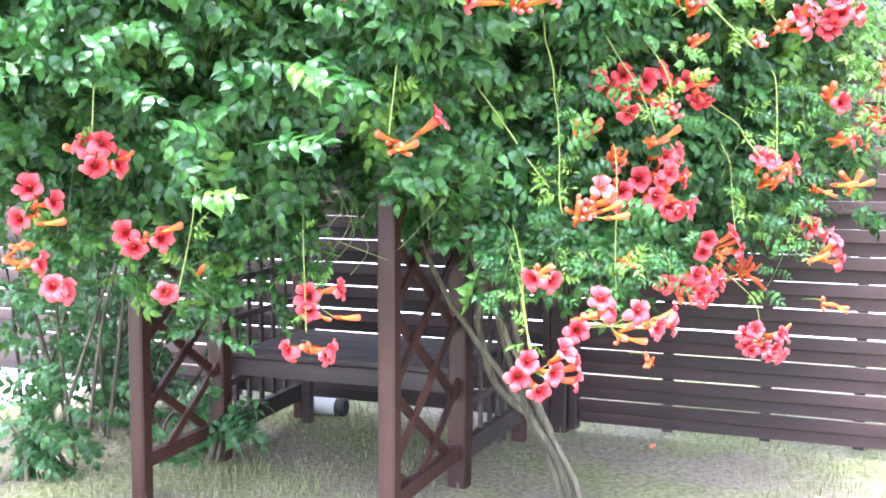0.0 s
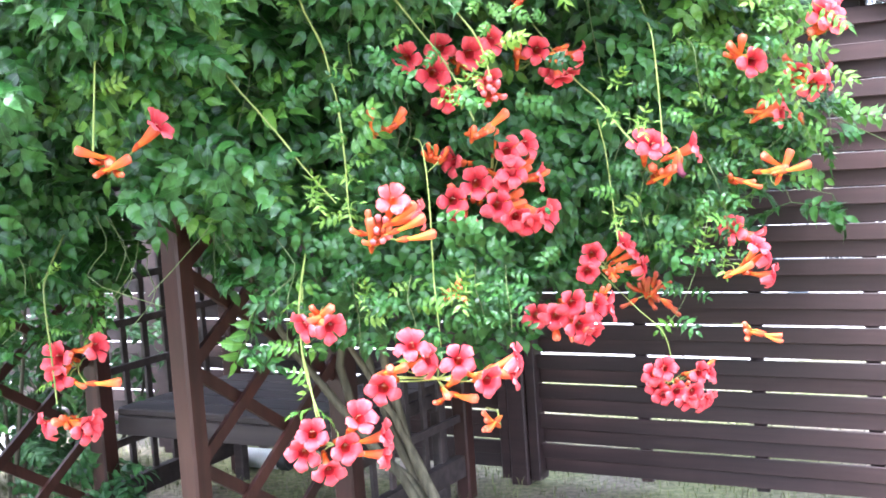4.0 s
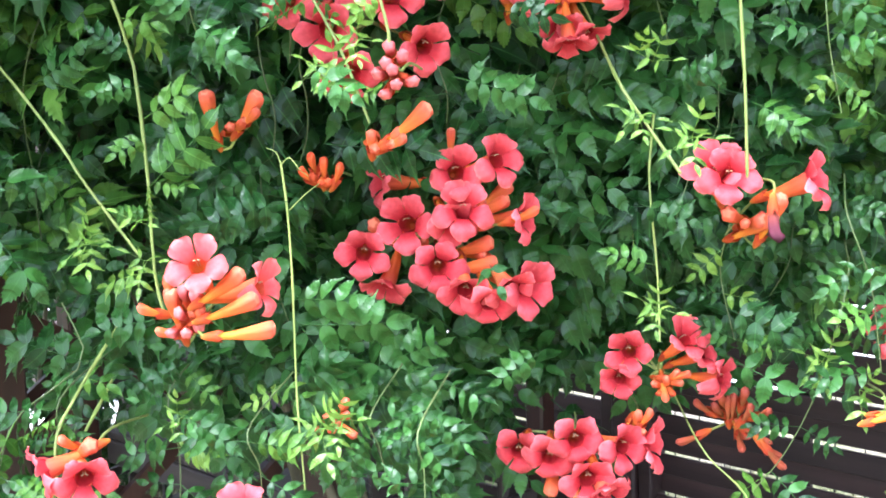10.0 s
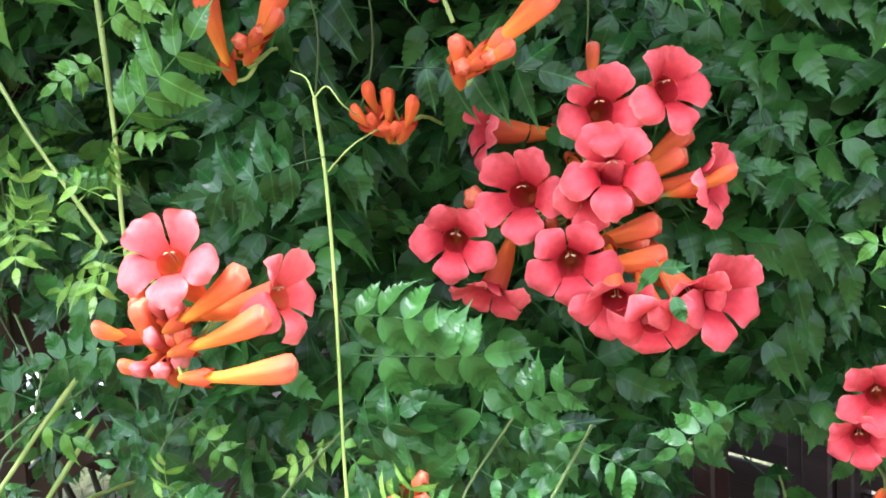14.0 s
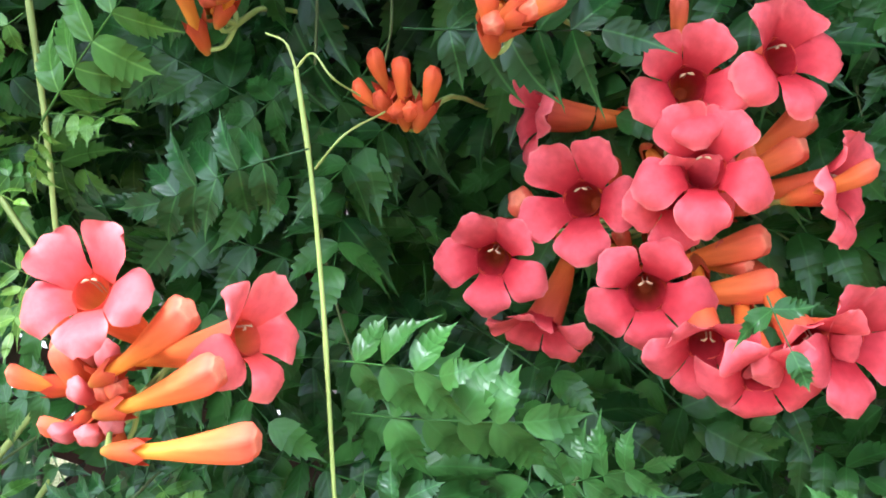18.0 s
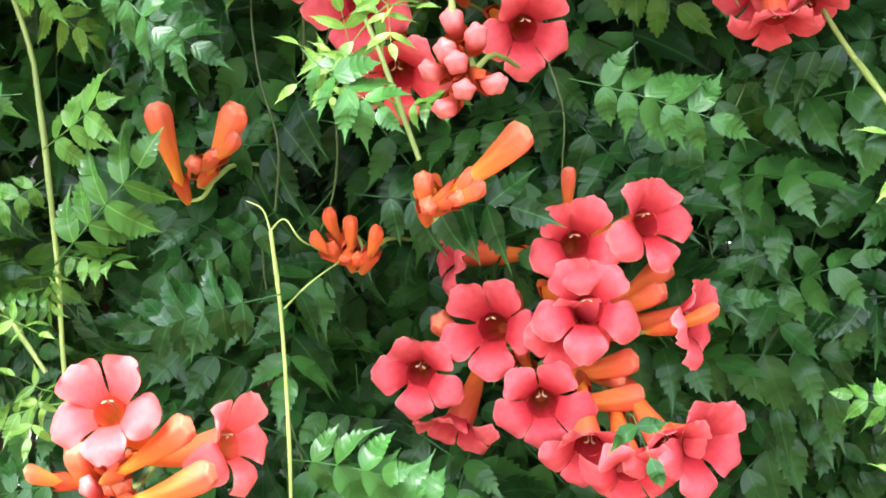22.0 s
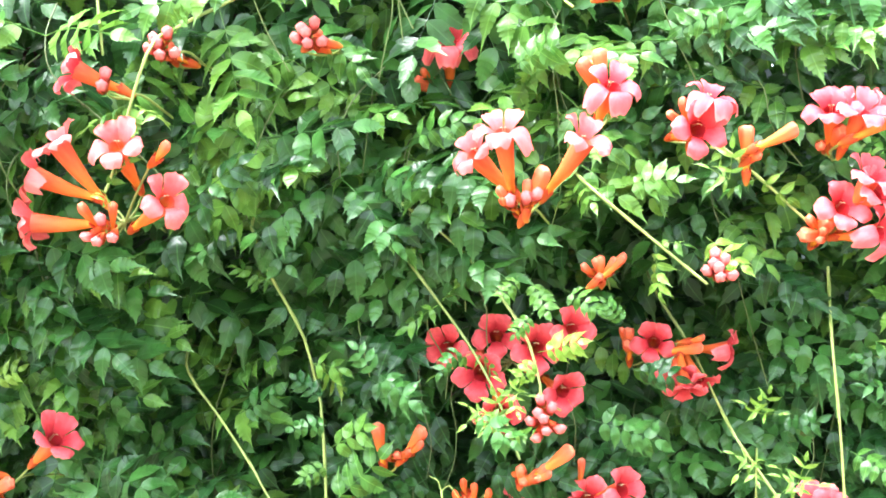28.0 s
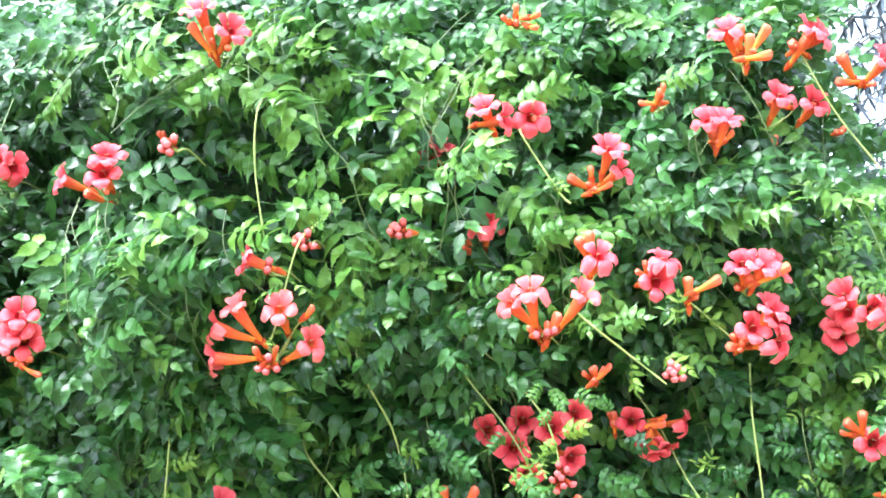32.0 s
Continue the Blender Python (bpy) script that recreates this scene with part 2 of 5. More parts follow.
# ---- mesh building ----
class Mesh:
    """Collects vertices, faces and uv pairs, then becomes one mesh."""

    def __init__(self):
        self.v, self.f, self.uv = [], [], []

    def quad_grid(self, rows, uv=None, close=False):
        """Rows of points of equal length, joined by quads; close joins the last column to the first."""
        base, n = len(self.v), len(rows[0])
        for i, row in enumerate(rows):
            for j, p in enumerate(row):
                self.v.append(tuple(p))
                self.uv.append(uv[i][j] if uv else (j / max(1, n - 1), i / max(1, len(rows) - 1)))
        for i in range(len(rows) - 1):
            for j in range(n if close else n - 1):
                k = (j + 1) % n
                self.f.append((base + i * n + j, base + i * n + k, base + (i + 1) * n + k, base + (i + 1) * n + j))

    def fan(self, ring, tip, uv=(0.5, 1.0)):
        base = len(self.v)
        for p in (*ring, tip):
            self.v.append(tuple(p))
            self.uv.append(uv)
        n = len(ring)
        for j in range(n):
            self.f.append((base + j, base + (j + 1) % n, base + n))

    def tube(self, points, radii, sides=7, caps=True):
        points = [Vector(p) for p in points]
        rows, side = [], None
        for i, p in enumerate(points):
            d = (points[min(i + 1, len(points) - 1)] - points[max(i - 1, 0)]).normalized()
            side = d.orthogonal().normalized() if side is None else (side - d * side.dot(d)).normalized()
            other = d.cross(side)
            r = radii[i] if isinstance(radii, (list, tuple)) else radii
            rows.append([p + (side * math.cos(a) + other * math.sin(a)) * r for a in [2 * math.pi * k / sides for k in range(sides)]])
        self.quad_grid(rows, [[(k / sides, i / (len(rows) - 1)) for k in range(sides)] for i in range(len(rows))], True)
        if caps:
            self.fan(rows[0][::-1], points[0], (0.5, 0.0))
            self.fan(rows[-1], points[-1], (0.5, 1.0))

    def box(self, lo, hi, m=None, chamfer=0.004):
        """A board or post with chamfered long edges along its longest side."""
        lo, hi = Vector(lo), Vector(hi)
        size, c = hi - lo, (lo + hi) / 2
        ax = max(range(3), key=lambda i: size[i])
        u, w = [i for i in range(3) if i != ax]
        cu, cw = size[u] / 2, size[w] / 2
        e = min(chamfer, cu * 0.4, cw * 0.4)
        prof = [(-cu + e, -cw), (cu - e, -cw), (cu, -cw + e), (cu, cw - e), (cu - e, cw), (-cu + e, cw), (-cu, cw - e), (-cu, -cw + e)]
        rows = []
        for s in (-0.5, 0.5):
            row = []
            for a, b in prof:
                p = Vector((0, 0, 0))
                p[ax], p[u], p[w] = s * size[ax], a, b
                p += c
                row.append(m @ p if m else p)
            rows.append(row)
        self.quad_grid(rows, None, True)
        b0 = len(self.v)
        for row in rows:
            for p in row:
                self.v.append(tuple(p))
                self.uv.append((0, 0))
        self.f.append(tuple(range(b0 + 7, b0 - 1, -1)))
        self.f.append(tuple(range(b0 + 8, b0 + 16)))

    def data(self, name, material, smooth=True):
        me = bpy.data.meshes.new(name)
        me.from_pydata(self.v, [], self.f)
        layer = me.uv_layers.new(name="UVMap")
        idx = np.empty(len(me.loops), dtype=np.int32)
        me.loops.foreach_get("vertex_index", idx)
        layer.data.foreach_set("uv", np.array(self.uv, dtype=np.float32)[idx].ravel())
        me.polygons.foreach_set("use_smooth", np.full(len(me.polygons), smooth))
        me.materials.append(material)
        me.update()
        return me


def part(name, mesh, material, parent, label="", smooth=True, m=None):
    """Links a mesh as one object under a thing or a part."""
    data = mesh.data(name, material, smooth) if isinstance(mesh, Mesh) else mesh
    ob = new(name, data)
    ob.parent = parent
    if m is not None:
        ob.matrix_local = m
    return tagged(ob, label)


def thing(name, label, category, group="", kind="", at=(0, 0, 0)):
    ob = new(name)
    ob.location = at
    return tagged(ob, label, category, group, kind)


def curve_points(points, n=14):
    """A smooth line through the points."""
    pts = [Vector(p) for p in points]
    pts = [pts[0] * 2 - pts[1]] + pts + [pts[-1] * 2 - pts[-2]]
    out = []
    segs = len(pts) - 3
    for k in range(n + 1):
        s = min(k / n * segs, segs - 1e-6)
        i, t = int(s), s - int(s)
        a, b, c, d = pts[i:i + 4]
        out.append(0.5 * ((2 * b) + (c - a) * t + (2 * a - 5 * b + 4 * c - d) * t * t + (3 * b - a - 3 * c + d) * t ** 3))
    return out


# ---- ground ----
def ground():
    n = 90
    xs = [math.copysign(abs(s) ** 3.2 * 400 + abs(s) * 6, s) for s in np.linspace(-1, 1, n)]
    rows = [[(x, y, noise.noise((x * 1.3, y * 1.3, 0)) * 0.015 + noise.noise((x * 5, y * 5, 3)) * 0.006 if abs(x) < 8 and abs(y) < 8 else 0.0) for x in xs] for y in xs]
    me = Mesh()
    me.quad_grid(rows)
    ob = new("ground", me.data("ground", LAWN))
    return tagged(ob, "patchy dry lawn with bare trodden soil", "ground", kind="structure")


ground()


def paving():
    me = Mesh()
    me.box((-14, 3.6, -0.05), (16, 13, 0.02))
    ob = new("pavement", me.data("pavement", PAVE, False))
    tagged(ob, "pale concrete yard beyond the fence", "pavement", kind="structure")
    me = Mesh()
    me.box((-9, 2.3, -0.05), (-2.15, 3.59, 0.018))
    ob = new("pavement", me.data("pavement", PAVE, False))
    tagged(ob, "pale sunlit concrete path beside the lawn", "pavement", kind="structure")


paving()

# ---- fence ----
ALONG, BACK = Vector((0.888, -0.460, 0)), Vector((0.460, 0.888, 0))


def fence_frame(corner):
    m = Matrix.Identity(4)
    m.col[0][:3], m.col[1][:3], m.col[2][:3] = ALONG, BACK, (0, 0, 1)
    m.translation = corner
    return m


PANEL, PITCH, EAVE, RISE = 1.655, 0.0555, 1.45, 0.27


def fence_panel(right_end, label):
    """Boards fixed by turns before and behind the battens under an arched rail, on three upright battens."""
    rng = random.Random(round(right_end.x * 100))
    ob = thing("fence", label, "fence", "fence panels", at=(0, 0, 0))
    ob.matrix_world = fence_frame(right_end - ALONG * PANEL)
    boards = {}
    z, i = 0.045, 0
    while z < EAVE + RISE - 0.05:
        top = z + PITCH
        if top < EAVE:
            x0, x1 = 0.03, PANEL - 0.03
        else:
            half = PANEL / 2 * math.sqrt(max(0.0, 1 - (top - EAVE) / RISE))
            x0, x1 = PANEL / 2 - half + 0.03, PANEL / 2 + half - 0.03
        if x1 - x0 > 0.12:
            key = (round(x1 - x0, 3), i % 2, z > 0.9)
            if key not in boards:
                me = Mesh()
                me.box((-key[0] / 2, -0.006, 0), (key[0] / 2, 0.006, PITCH + ((-0.0012 if key[2] else -0.0022) if i % 2 else 0.003)), None, 0.003)
                boards[key] = me.data("board", FENCE_WOOD, False)
            part("board", boards[key], None, ob, m=pose((x0 + x1) / 2, (0.012 if i % 2 else 0.034) + rng.uniform(-0.002, 0.002), z + rng.uniform(-0.0015, 0.0015), rng.uniform(-1.5, 1.5), 0, rng.uniform(-0.1, 0.1)))
        z, i = top, i + 1
    for x in (0.42, 0.83, 1.2):
        me = Mesh()
        me.box((x - 0.022, 0.046, 0.03), (x + 0.022, 0.068, EAVE + RISE * (1 - (2 * x / PANEL - 1) ** 2) - 0.03))
        part("batten", me, FENCE_WOOD, ob, smooth=False)
    me = Mesh()
    me.tube([(0, 0.071, 0.03), (0, 0.071, 1.4)], 0.0016, 4)
    wire = me.data("wire", PIPE_DARK)
    for k in range(22):
        part("wire", wire, None, ob, m=pose(0.05 + 0.074 * k, 0, 0))
    for x in (0.015, PANEL - 0.015):
        me = Mesh()
        me.box((x - 0.02, -0.022, 0.02), (x + 0.02, 0.05, EAVE + 0.015))
        part("side_rail", me, FENCE_WOOD, ob, smooth=False)
    me = Mesh()
    rows = []
    for k in range(25):
        s = k / 24
        zc = EAVE + RISE * (1 - (2 * s - 1) ** 2)
        slope = -RISE * 4 * (2 * s - 1) / PANEL
        nx, nz = -slope / math.hypot(1, slope), 1 / math.hypot(1, slope)
        rows.append([(s * PANEL + nx * a, b, zc + nz * a) for a, b in ((-0.035, -0.028), (0.03, -0.028), (0.035, -0.022), (0.035, 0.05), (-0.03, 0.055), (-0.035, 0.05))])
    me.quad_grid(rows, None, True)
    me.fan(rows[0][::-1], rows[0][0])
    me.fan(rows[-1], rows[-1][0])
    part("arched_rail", me, FENCE_WOOD, ob, smooth=False)
    return ob


FENCE_END = Vector((1.619, 0.795, 0))
panel = fence_panel(FENCE_END, "dark brown stained lapped wooden fence panel with arched top")
STEP = PANEL + 0.09
for k in (-3, -2, -1, 1):
    copy_thing(panel, fence_frame(FENCE_END + ALONG * (STEP * k + (0.06 if k > 0 else 0)) - ALONG * PANEL))


def fence_post(at, height):
    ob = thing("fence_post", "dark brown square wooden fence post", "fence post", "fence posts")
    ob.matrix_world = fence_frame(Vector(at))
    me = Mesh()
    me.box((-0.036, -0.036, 0), (0.036, 0.036, height), None, 0.006)
    part("shaft", me, FENCE_WOOD, ob, smooth=False)
    me = Mesh()
    me.quad_grid([[(-r, -r, z), (r, -r, z), (r, r, z), (-r, r, z)] for r, z in ((0.036, height), (0.044, height), (0.044, height + 0.012), (0.004, height + 0.04))], None, True)
    part("cap", me, FENCE_WOOD, ob, smooth=False)


fence_post(FENCE_END + ALONG * 0.042, 1.50)
fence_post(FENCE_END + ALONG * 0.135, 1.50)
for k in (1, 2, 3, 4):
    fence_post(FENCE_END - ALONG * (STEP * k - 0.045), 1.50)

# ---- arbor with seat ----
ARBOR_W, ARBOR_H = 1.03, 2.0
FRONT_RIGHT = Vector((-0.755, 0.19, 0))
# the two sides: where the front, middle and rear posts stand
LEFT_SIDE, RIGHT_SIDE = ((0.07, 0.09), (0.025, 0.665), (-0.03, 1.42)), ((1.085, -0.01), (1.05, 0.685), (1.045, 1.40))


def beam_box(lo, hi):
    me = Mesh()
    me.box(lo, hi)
    return me


def bar(p, q, thick, high):
    """A flat bar from p to q, thick across the side's plane and high within it."""
    p, q = Vector(p), Vector(q)
    d = (q - p).normalized()
    t = Vector((d.y, -d.x, 0)).normalized() * thick / 2 if abs(d.z) < 0.999 else Vector((thick / 2, 0, 0))
    w = t.cross(d).normalized() * high / 2
    me = Mesh()
    rows = [[e - w - t, e - w + t, e + w + t, e + w - t] for e in (p, q)]
    me.quad_grid(rows, None, True)
    me.fan(rows[0][::-1], p)
    me.fan(rows[1], q)
    return me


def arbor():
    ob = thing("garden_arbor", "brown stained wooden arbor with diagonal lattice sides, overgrown by vine", "arbor")
    ob.matrix_world = fence_frame(FRONT_RIGHT - ALONG * ARBOR_W)
    for (xa, ya), (xb, yb), (xc, yc) in (LEFT_SIDE, RIGHT_SIDE):
        for x, y, w, h in ((xa, ya, 0.058, ARBOR_H), (xb, yb, 0.07, ARBOR_H), (xc, yc, 0.056, ARBOR_H - 0.1)):
            me = Mesh()
            me.box((x - w / 2, y - w / 2, -0.03), (x + w / 2, y + w / 2, h), None, 0.006)
            part("post", me, ARBOR_WOOD, ob, smooth=False)
        y0, y1, z0, z1 = ya + 0.03, yb - 0.036, 0.16, 1.9

        def at(y, z, off=0.0):
            return Vector((xa + (xb - xa) * (y - ya) / (yb - ya) + off, y, z))

        side = part("lattice_side", bar(at(y0, 0.14), at(y1, 0.14), 0.032, 0.05), ARBOR_WOOD, ob, smooth=False)
        part("rail", bar(at(y0, 1.92), at(y1, 1.92), 0.032, 0.05), ARBOR_WOOD, side, smooth=False)
        for sign in (1, -1):
            c = -2.0
            while c < 4.0:
                # the slat lies on the line z = c + sign * 0.62 * y
                ends = [(y, c + sign * y * 0.62) for y in (y0, y1) if z0 <= c + sign * y * 0.62 <= z1]
                for zz in (z0, z1):
                    y = (zz - c) / (sign * 0.62)
                    if y0 < y < y1:
                        ends.append((y, zz))
                if len(ends) == 2 and math.dist(*ends) > 0.06:
                    part("slat", bar(at(*ends[0], 0.007 * sign), at(*ends[1], 0.007 * sign), 0.012, 0.033), ARBOR_WOOD, side, smooth=False)
                c += 0.25
        # the rear bay is a square grid over a broad sill

        def rear(s, z, off=0.0):
            return Vector((xb + (xc - xb) * s + off, yb + 0.036 + (yc - yb - 0.066) * s, z))

        bay = part("grid_side", bar(rear(0, 0.128), rear(1, 0.128), 0.036, 0.075), DARK_WOOD, ob, smooth=False)
        for i in range(1, 6):
            part("slat", bar(rear(i / 6, 0.166, -0.01), rear(i / 6, 1.45, -0.01), 0.012, 0.024), DARK_WOOD, bay, smooth=False)
        for z in (0.30, 0.56, 0.72, 0.88, 1.04, 1.2, 1.36):
            part("slat", bar(rear(0, z, 0.004), rear(1, z, 0.004), 0.012, 0.026), DARK_WOOD, bay, smooth=False)
    for y in (0.075, 0.655, 1.41):
        me = Mesh()
        me.box((-0.15, y - 0.025, ARBOR_H), (ARBOR_W + 0.15, y + 0.025, ARBOR_H + 0.1))
        part("beam", me, ARBOR_WOOD, ob, smooth=False)
    for i in range(5):
        me = Mesh()
        x = 0.04 + i * (ARBOR_W - 0.08) / 4
        me.box((x - 0.02, -0.15, ARBOR_H + 0.1), (x + 0.02, 1.55, ARBOR_H + 0.16))
        part("rafter", me, ARBOR_WOOD, ob, smooth=False)


arbor()


def bench():
    ob = thing("garden_bench", "weathered dark wooden bench fixed inside the arbor", "bench")
    ob.matrix_world = fence_frame(FRONT_RIGHT - ALONG * ARBOR_W)
    for i in range(5):
        me = Mesh()
        y = 0.73 + i * 0.125
        me.box((0.04, y, 0.405), (ARBOR_W - 0.04, y + 0.118, 0.432), None, 0.006)
        part("seat_board", me, DARK_WOOD, ob, smooth=False)
    for y in (0.74, 1.3):
        part("apron", beam_box((0.04, y - 0.014, 0.335), (ARBOR_W - 0.04, y + 0.014, 0.404)), DARK_WOOD, ob, smooth=False)
    for x in (0.05, ARBOR_W - 0.05):
        part("bearer", beam_box((x - 0.02, 0.76, 0.355), (x + 0.02, 1.28, 0.404)), DARK_WOOD, ob, smooth=False)
        part("leg", beam_box((x - 0.022, 1.32, 0), (x + 0.022, 1.36, 0.404)), DARK_WOOD, ob, smooth=False)


bench()


def pipe_piece():
    ob = thing("plastic_pipe", "short piece of white plastic pipe lying under the bench", "pipe")
    m = Matrix.Translation((-0.93, 1.98, 0.043)) @ Matrix.Rotation(radians(-24), 4, "Z") @ Matrix.Rotation(radians(90), 4, "Y")
    me = Mesh()
    ring = lambda r, z: [(r * math.cos(a), r * math.sin(a), z) for a in np.linspace(0, 2 * math.pi, 20, endpoint=False)]
    me.quad_grid([ring(0.038, -0.12), ring(0.04, -0.12), ring(0.04, 0.1), ring(0.035, 0.1), ring(0.035, -0.12)], None, True)
    part("wall", me, PIPE, ob, m=m)
    # black lining and rim paint in the shade of the open end
    me = Mesh()
    me.quad_grid([ring(0.043, 0.06), ring(0.043, 0.104), ring(0.034, 0.104), ring(0.034, 0.0), ring(0.002, 0.0)], None, True)
    part("shaded_mouth", me, PIPE_DARK, ob, "dark pipe mouth and rim, the shade inside coloured black", m=m)


pipe_piece()

# ---- leaves ----
def leaflet(length, width, fine, rng, droop, tail=1.0):
    """Oval leaflet along +y with a toothed outer half and a long drip tip, folded on its midrib."""
    # along the midrib, half width, and how far the edge leans forward of it: teeth point towards the tip
    if fine:
        prof = [(0, .05, 0), (.05, .26, 0), (.13, .44, .01), (.23, .54, .03), (.33, .585, .075), (.35, .49, .03), (.45, .545, .085), (.47, .425, .03), (.56, .46, .085), (.58, .325, .03), (.66, .335, .07), (.69, .2, .02), (.77, .115, .01), (.87, .045, 0), (1, 0, 0)]
    else:
        prof = [(0, .08, 0), (.22, .5, .02), (.42, .52, .07), (.46, .4, .02), (.64, .3, .05), (.72, .13, 0), (1, 0, 0)]
    rows, uv = [], []
    curl = rng.uniform(0.05, 0.34)
    twist = rng.uniform(-0.16, 0.16) * length
    left, right = rng.uniform(0.86, 1.08), rng.uniform(0.86, 1.08)
    wave, phase = rng.uniform(0.04, 0.16), rng.uniform(0, 6.283)
    for u, w, lean in prof:
        if u > 0.7:
            u = 0.7 + (u - 0.7) * tail
        z = -droop * length * u * u
        x = twist * u * u * u
        lift, ruffle = w * width * curl, w * width * wave
        rows.append([(x - w * width * left, (u + lean) * length, z + lift + ruffle * math.sin(11 * u + phase)), (x, u * length, z), (x + w * width * right, (u + lean) * length, z + lift + ruffle * math.sin(11 * u + phase + 2))])
        uv.append([(0.5 - w, u + lean), (0.5, u), (0.5 + w, u + lean)])
    return rows, uv


def leaf_template(seed, pairs, fine, scale=1.0, slim=1.0):
    """A pinnate leaf along +y with its upper side to +z; its stalk begins at the origin."""
    rng = random.Random(seed)
    me = Mesh()
    length = (0.032 + 0.0245 * pairs) * scale
    bow = rng.uniform(0.05, 0.25)
    side = rng.uniform(-0.12, 0.12)

    def spine(s):
        return Vector((side * length * s * s, s * length, -bow * length * s * s))

    me.tube([spine(s) for s in (0, 0.25, 0.5, 0.75, 1)], [0.0011 * scale, 0.001 * scale, 0.0009 * scale, 0.0008 * scale, 0.0006 * scale], 4, False)
    spots = [(i, sgn) for i in range(pairs) for sgn in (-1, 1)] + [(pairs, 0)]
    for i, sgn in spots:
        s = 1.0 if sgn == 0 else 0.27 + 0.68 * i / max(1, pairs - 1) * (pairs - 0.6) / pairs
        big = (0.82 + 0.3 * math.sin(math.pi * (0.15 + 0.75 * i / pairs))) * rng.uniform(0.88, 1.12)
        ll, ww = 0.051 * big * scale, 0.0218 * big * scale * slim * rng.uniform(0.9, 1.1)
        rows, uv = leaflet(ll, ww, fine, rng, rng.uniform(0.1, 0.5), rng.uniform(0.6, 1.3))
        turn = rng.uniform(58, 82) - 14 * i / pairs if sgn else rng.uniform(-12, 12)
        m = Matrix.Translation(spine(s)) @ Matrix.Rotation(radians(-sgn * turn if sgn else turn), 4, "Z") @ Matrix.Rotation(radians(rng.uniform(-28, 10)), 4, "X") @ Matrix.Rotation(radians(rng.uniform(-20, 20)), 4, "Y")
        me.quad_grid([[m @ Vector(p) for p in row] for row in rows], uv)
    return me


FINE = [leaf_template(s, 3 + s % 3, True) for s in range(12)]
COARSE = [leaf_template(20 + s, 3 + s % 3, False, 1.15) for s in range(6)]
SMALL = [leaf_template(40 + s, 2 + s % 3, True, 0.6, 0.8) for s in range(6)]


def joined(name, placed, material, parent):
    """Many leaves joined into one part. placed: pairs of a template and a matrix."""
    vs, us, fs, base = [], [], [], 0
    cache = {}
    for tpl, m in placed:
        if id(tpl) not in cache:
            cache[id(tpl)] = (np.array(tpl.v), np.array(tpl.uv))
        v, u = cache[id(tpl)]
        a = np.array(m)
        vs.append(v @ a[:3, :3].T + a[:3, 3])
        us.append(u)
        fs.extend([tuple(k + base for k in f) for f in tpl.f])
        base += len(v)
    me = Mesh()
    me.v, me.uv, me.f = np.concatenate(vs).tolist(), np.concatenate(us).tolist(), fs
    ob = part(name, me, material, parent)
    return tagged(ob, kind="stuff")


def leaf_frame(p, d, n, size):
    """A leaf's matrix: rooted at p, along d, its upper side towards n."""
    d = d.normalized()
    n = (n - d * n.dot(d)).normalized()
    m = Matrix.Identity(4)
    m.col[0][:3], m.col[1][:3], m.col[2][:3] = d.cross(n) * size, d * size, n * size
    m.translation = p
    return m


def leaf_pose(rng, p, out, down=0.35, size=1.0):
    """A leaf at p that reaches out of the foliage, its upper side turned up and outward."""
    d = Vector((rng.gauss(0, 0.95), rng.gauss(0, 0.25), rng.gauss(-down, 0.5))) + Vector(out) * 0.3
    n = Vector(out) * rng.uniform(0.6, 1.3) + Vector((rng.gauss(0, 0.35), rng.gauss(0, 0.25), 0.55 + rng.gauss(0, 0.3)))
    return leaf_frame(p, d, n, size)


# ---- the vine ----
def front(x, z):
    """How far back the face of the foliage lies."""
    a, h = min(max(x, -0.75), 1.0), min(max(z, 0.3), 2.1) - 1.2
    y = -0.057 + 0.458 * a - 0.22 * h - 0.075 * a * a + 0.065 * a * h - 0.125 * h * h
    under = min(1.0, max(0.0, (1.54 - z) / 0.2)) * min(1.0, max(0.0, (-0.42 - x) / 0.25))
    under = max(under, min(1.0, max(0.0, (1.74 - z) / 0.2)) * min(1.0, max(0.0, (-0.78 - x) / 0.15)))
    dip = max(0.0, 1 - ((x - 0.27) / 0.28) ** 2) * max(0.0, 1 - ((z - 1.0) / 0.15) ** 2)
    lip = min(1.0, max(0.0, (z - 1.5) / 0.22)) * min(1.0, max(0.0, (0.72 - x) / 0.3)) * min(1.0, max(0.0, (x + 0.95) / 0.25))
    return y - 0.11 * lip * lip * (3 - 2 * lip) + 0.24 * dip + 0.40 * under + max(0.0, z - 2.1) ** 1.3 * 1.3 + max(0.0, -0.75 - x) * 0.05


EDGE_X = (-2.5, -1.9, -1.6, -1.2, -0.9, -0.76, -0.55, -0.43, -0.1, 0.2, 0.45, 0.66, 0.84)
EDGE_Z = (1.22, 1.1, 0.98, 0.93, 0.95, 1.08, 1.12, 1.04, 0.90, 0.88, 0.95, 1.06, 1.22)


def inside(x, z):
    if z < np.interp(x, EDGE_X, EDGE_Z) + 0.06 * noise.noise((x * 4, z * 4, 5)):
        return False
    return x < np.interp(z, (0.9, 1.2, 1.6, 1.9, 2.15, 2.4), (0.62, 0.82, 0.86, 0.82, 0.76, 0.66)) + 0.08 * noise.noise((x * 5, z * 5, 1))


vine = thing("trumpet_vine", "trumpet vine with glossy dark green pinnate leaves covering the arbor", "climbing plant")
OUT = Vector((0.35, -0.9, 0.1)).normalized()


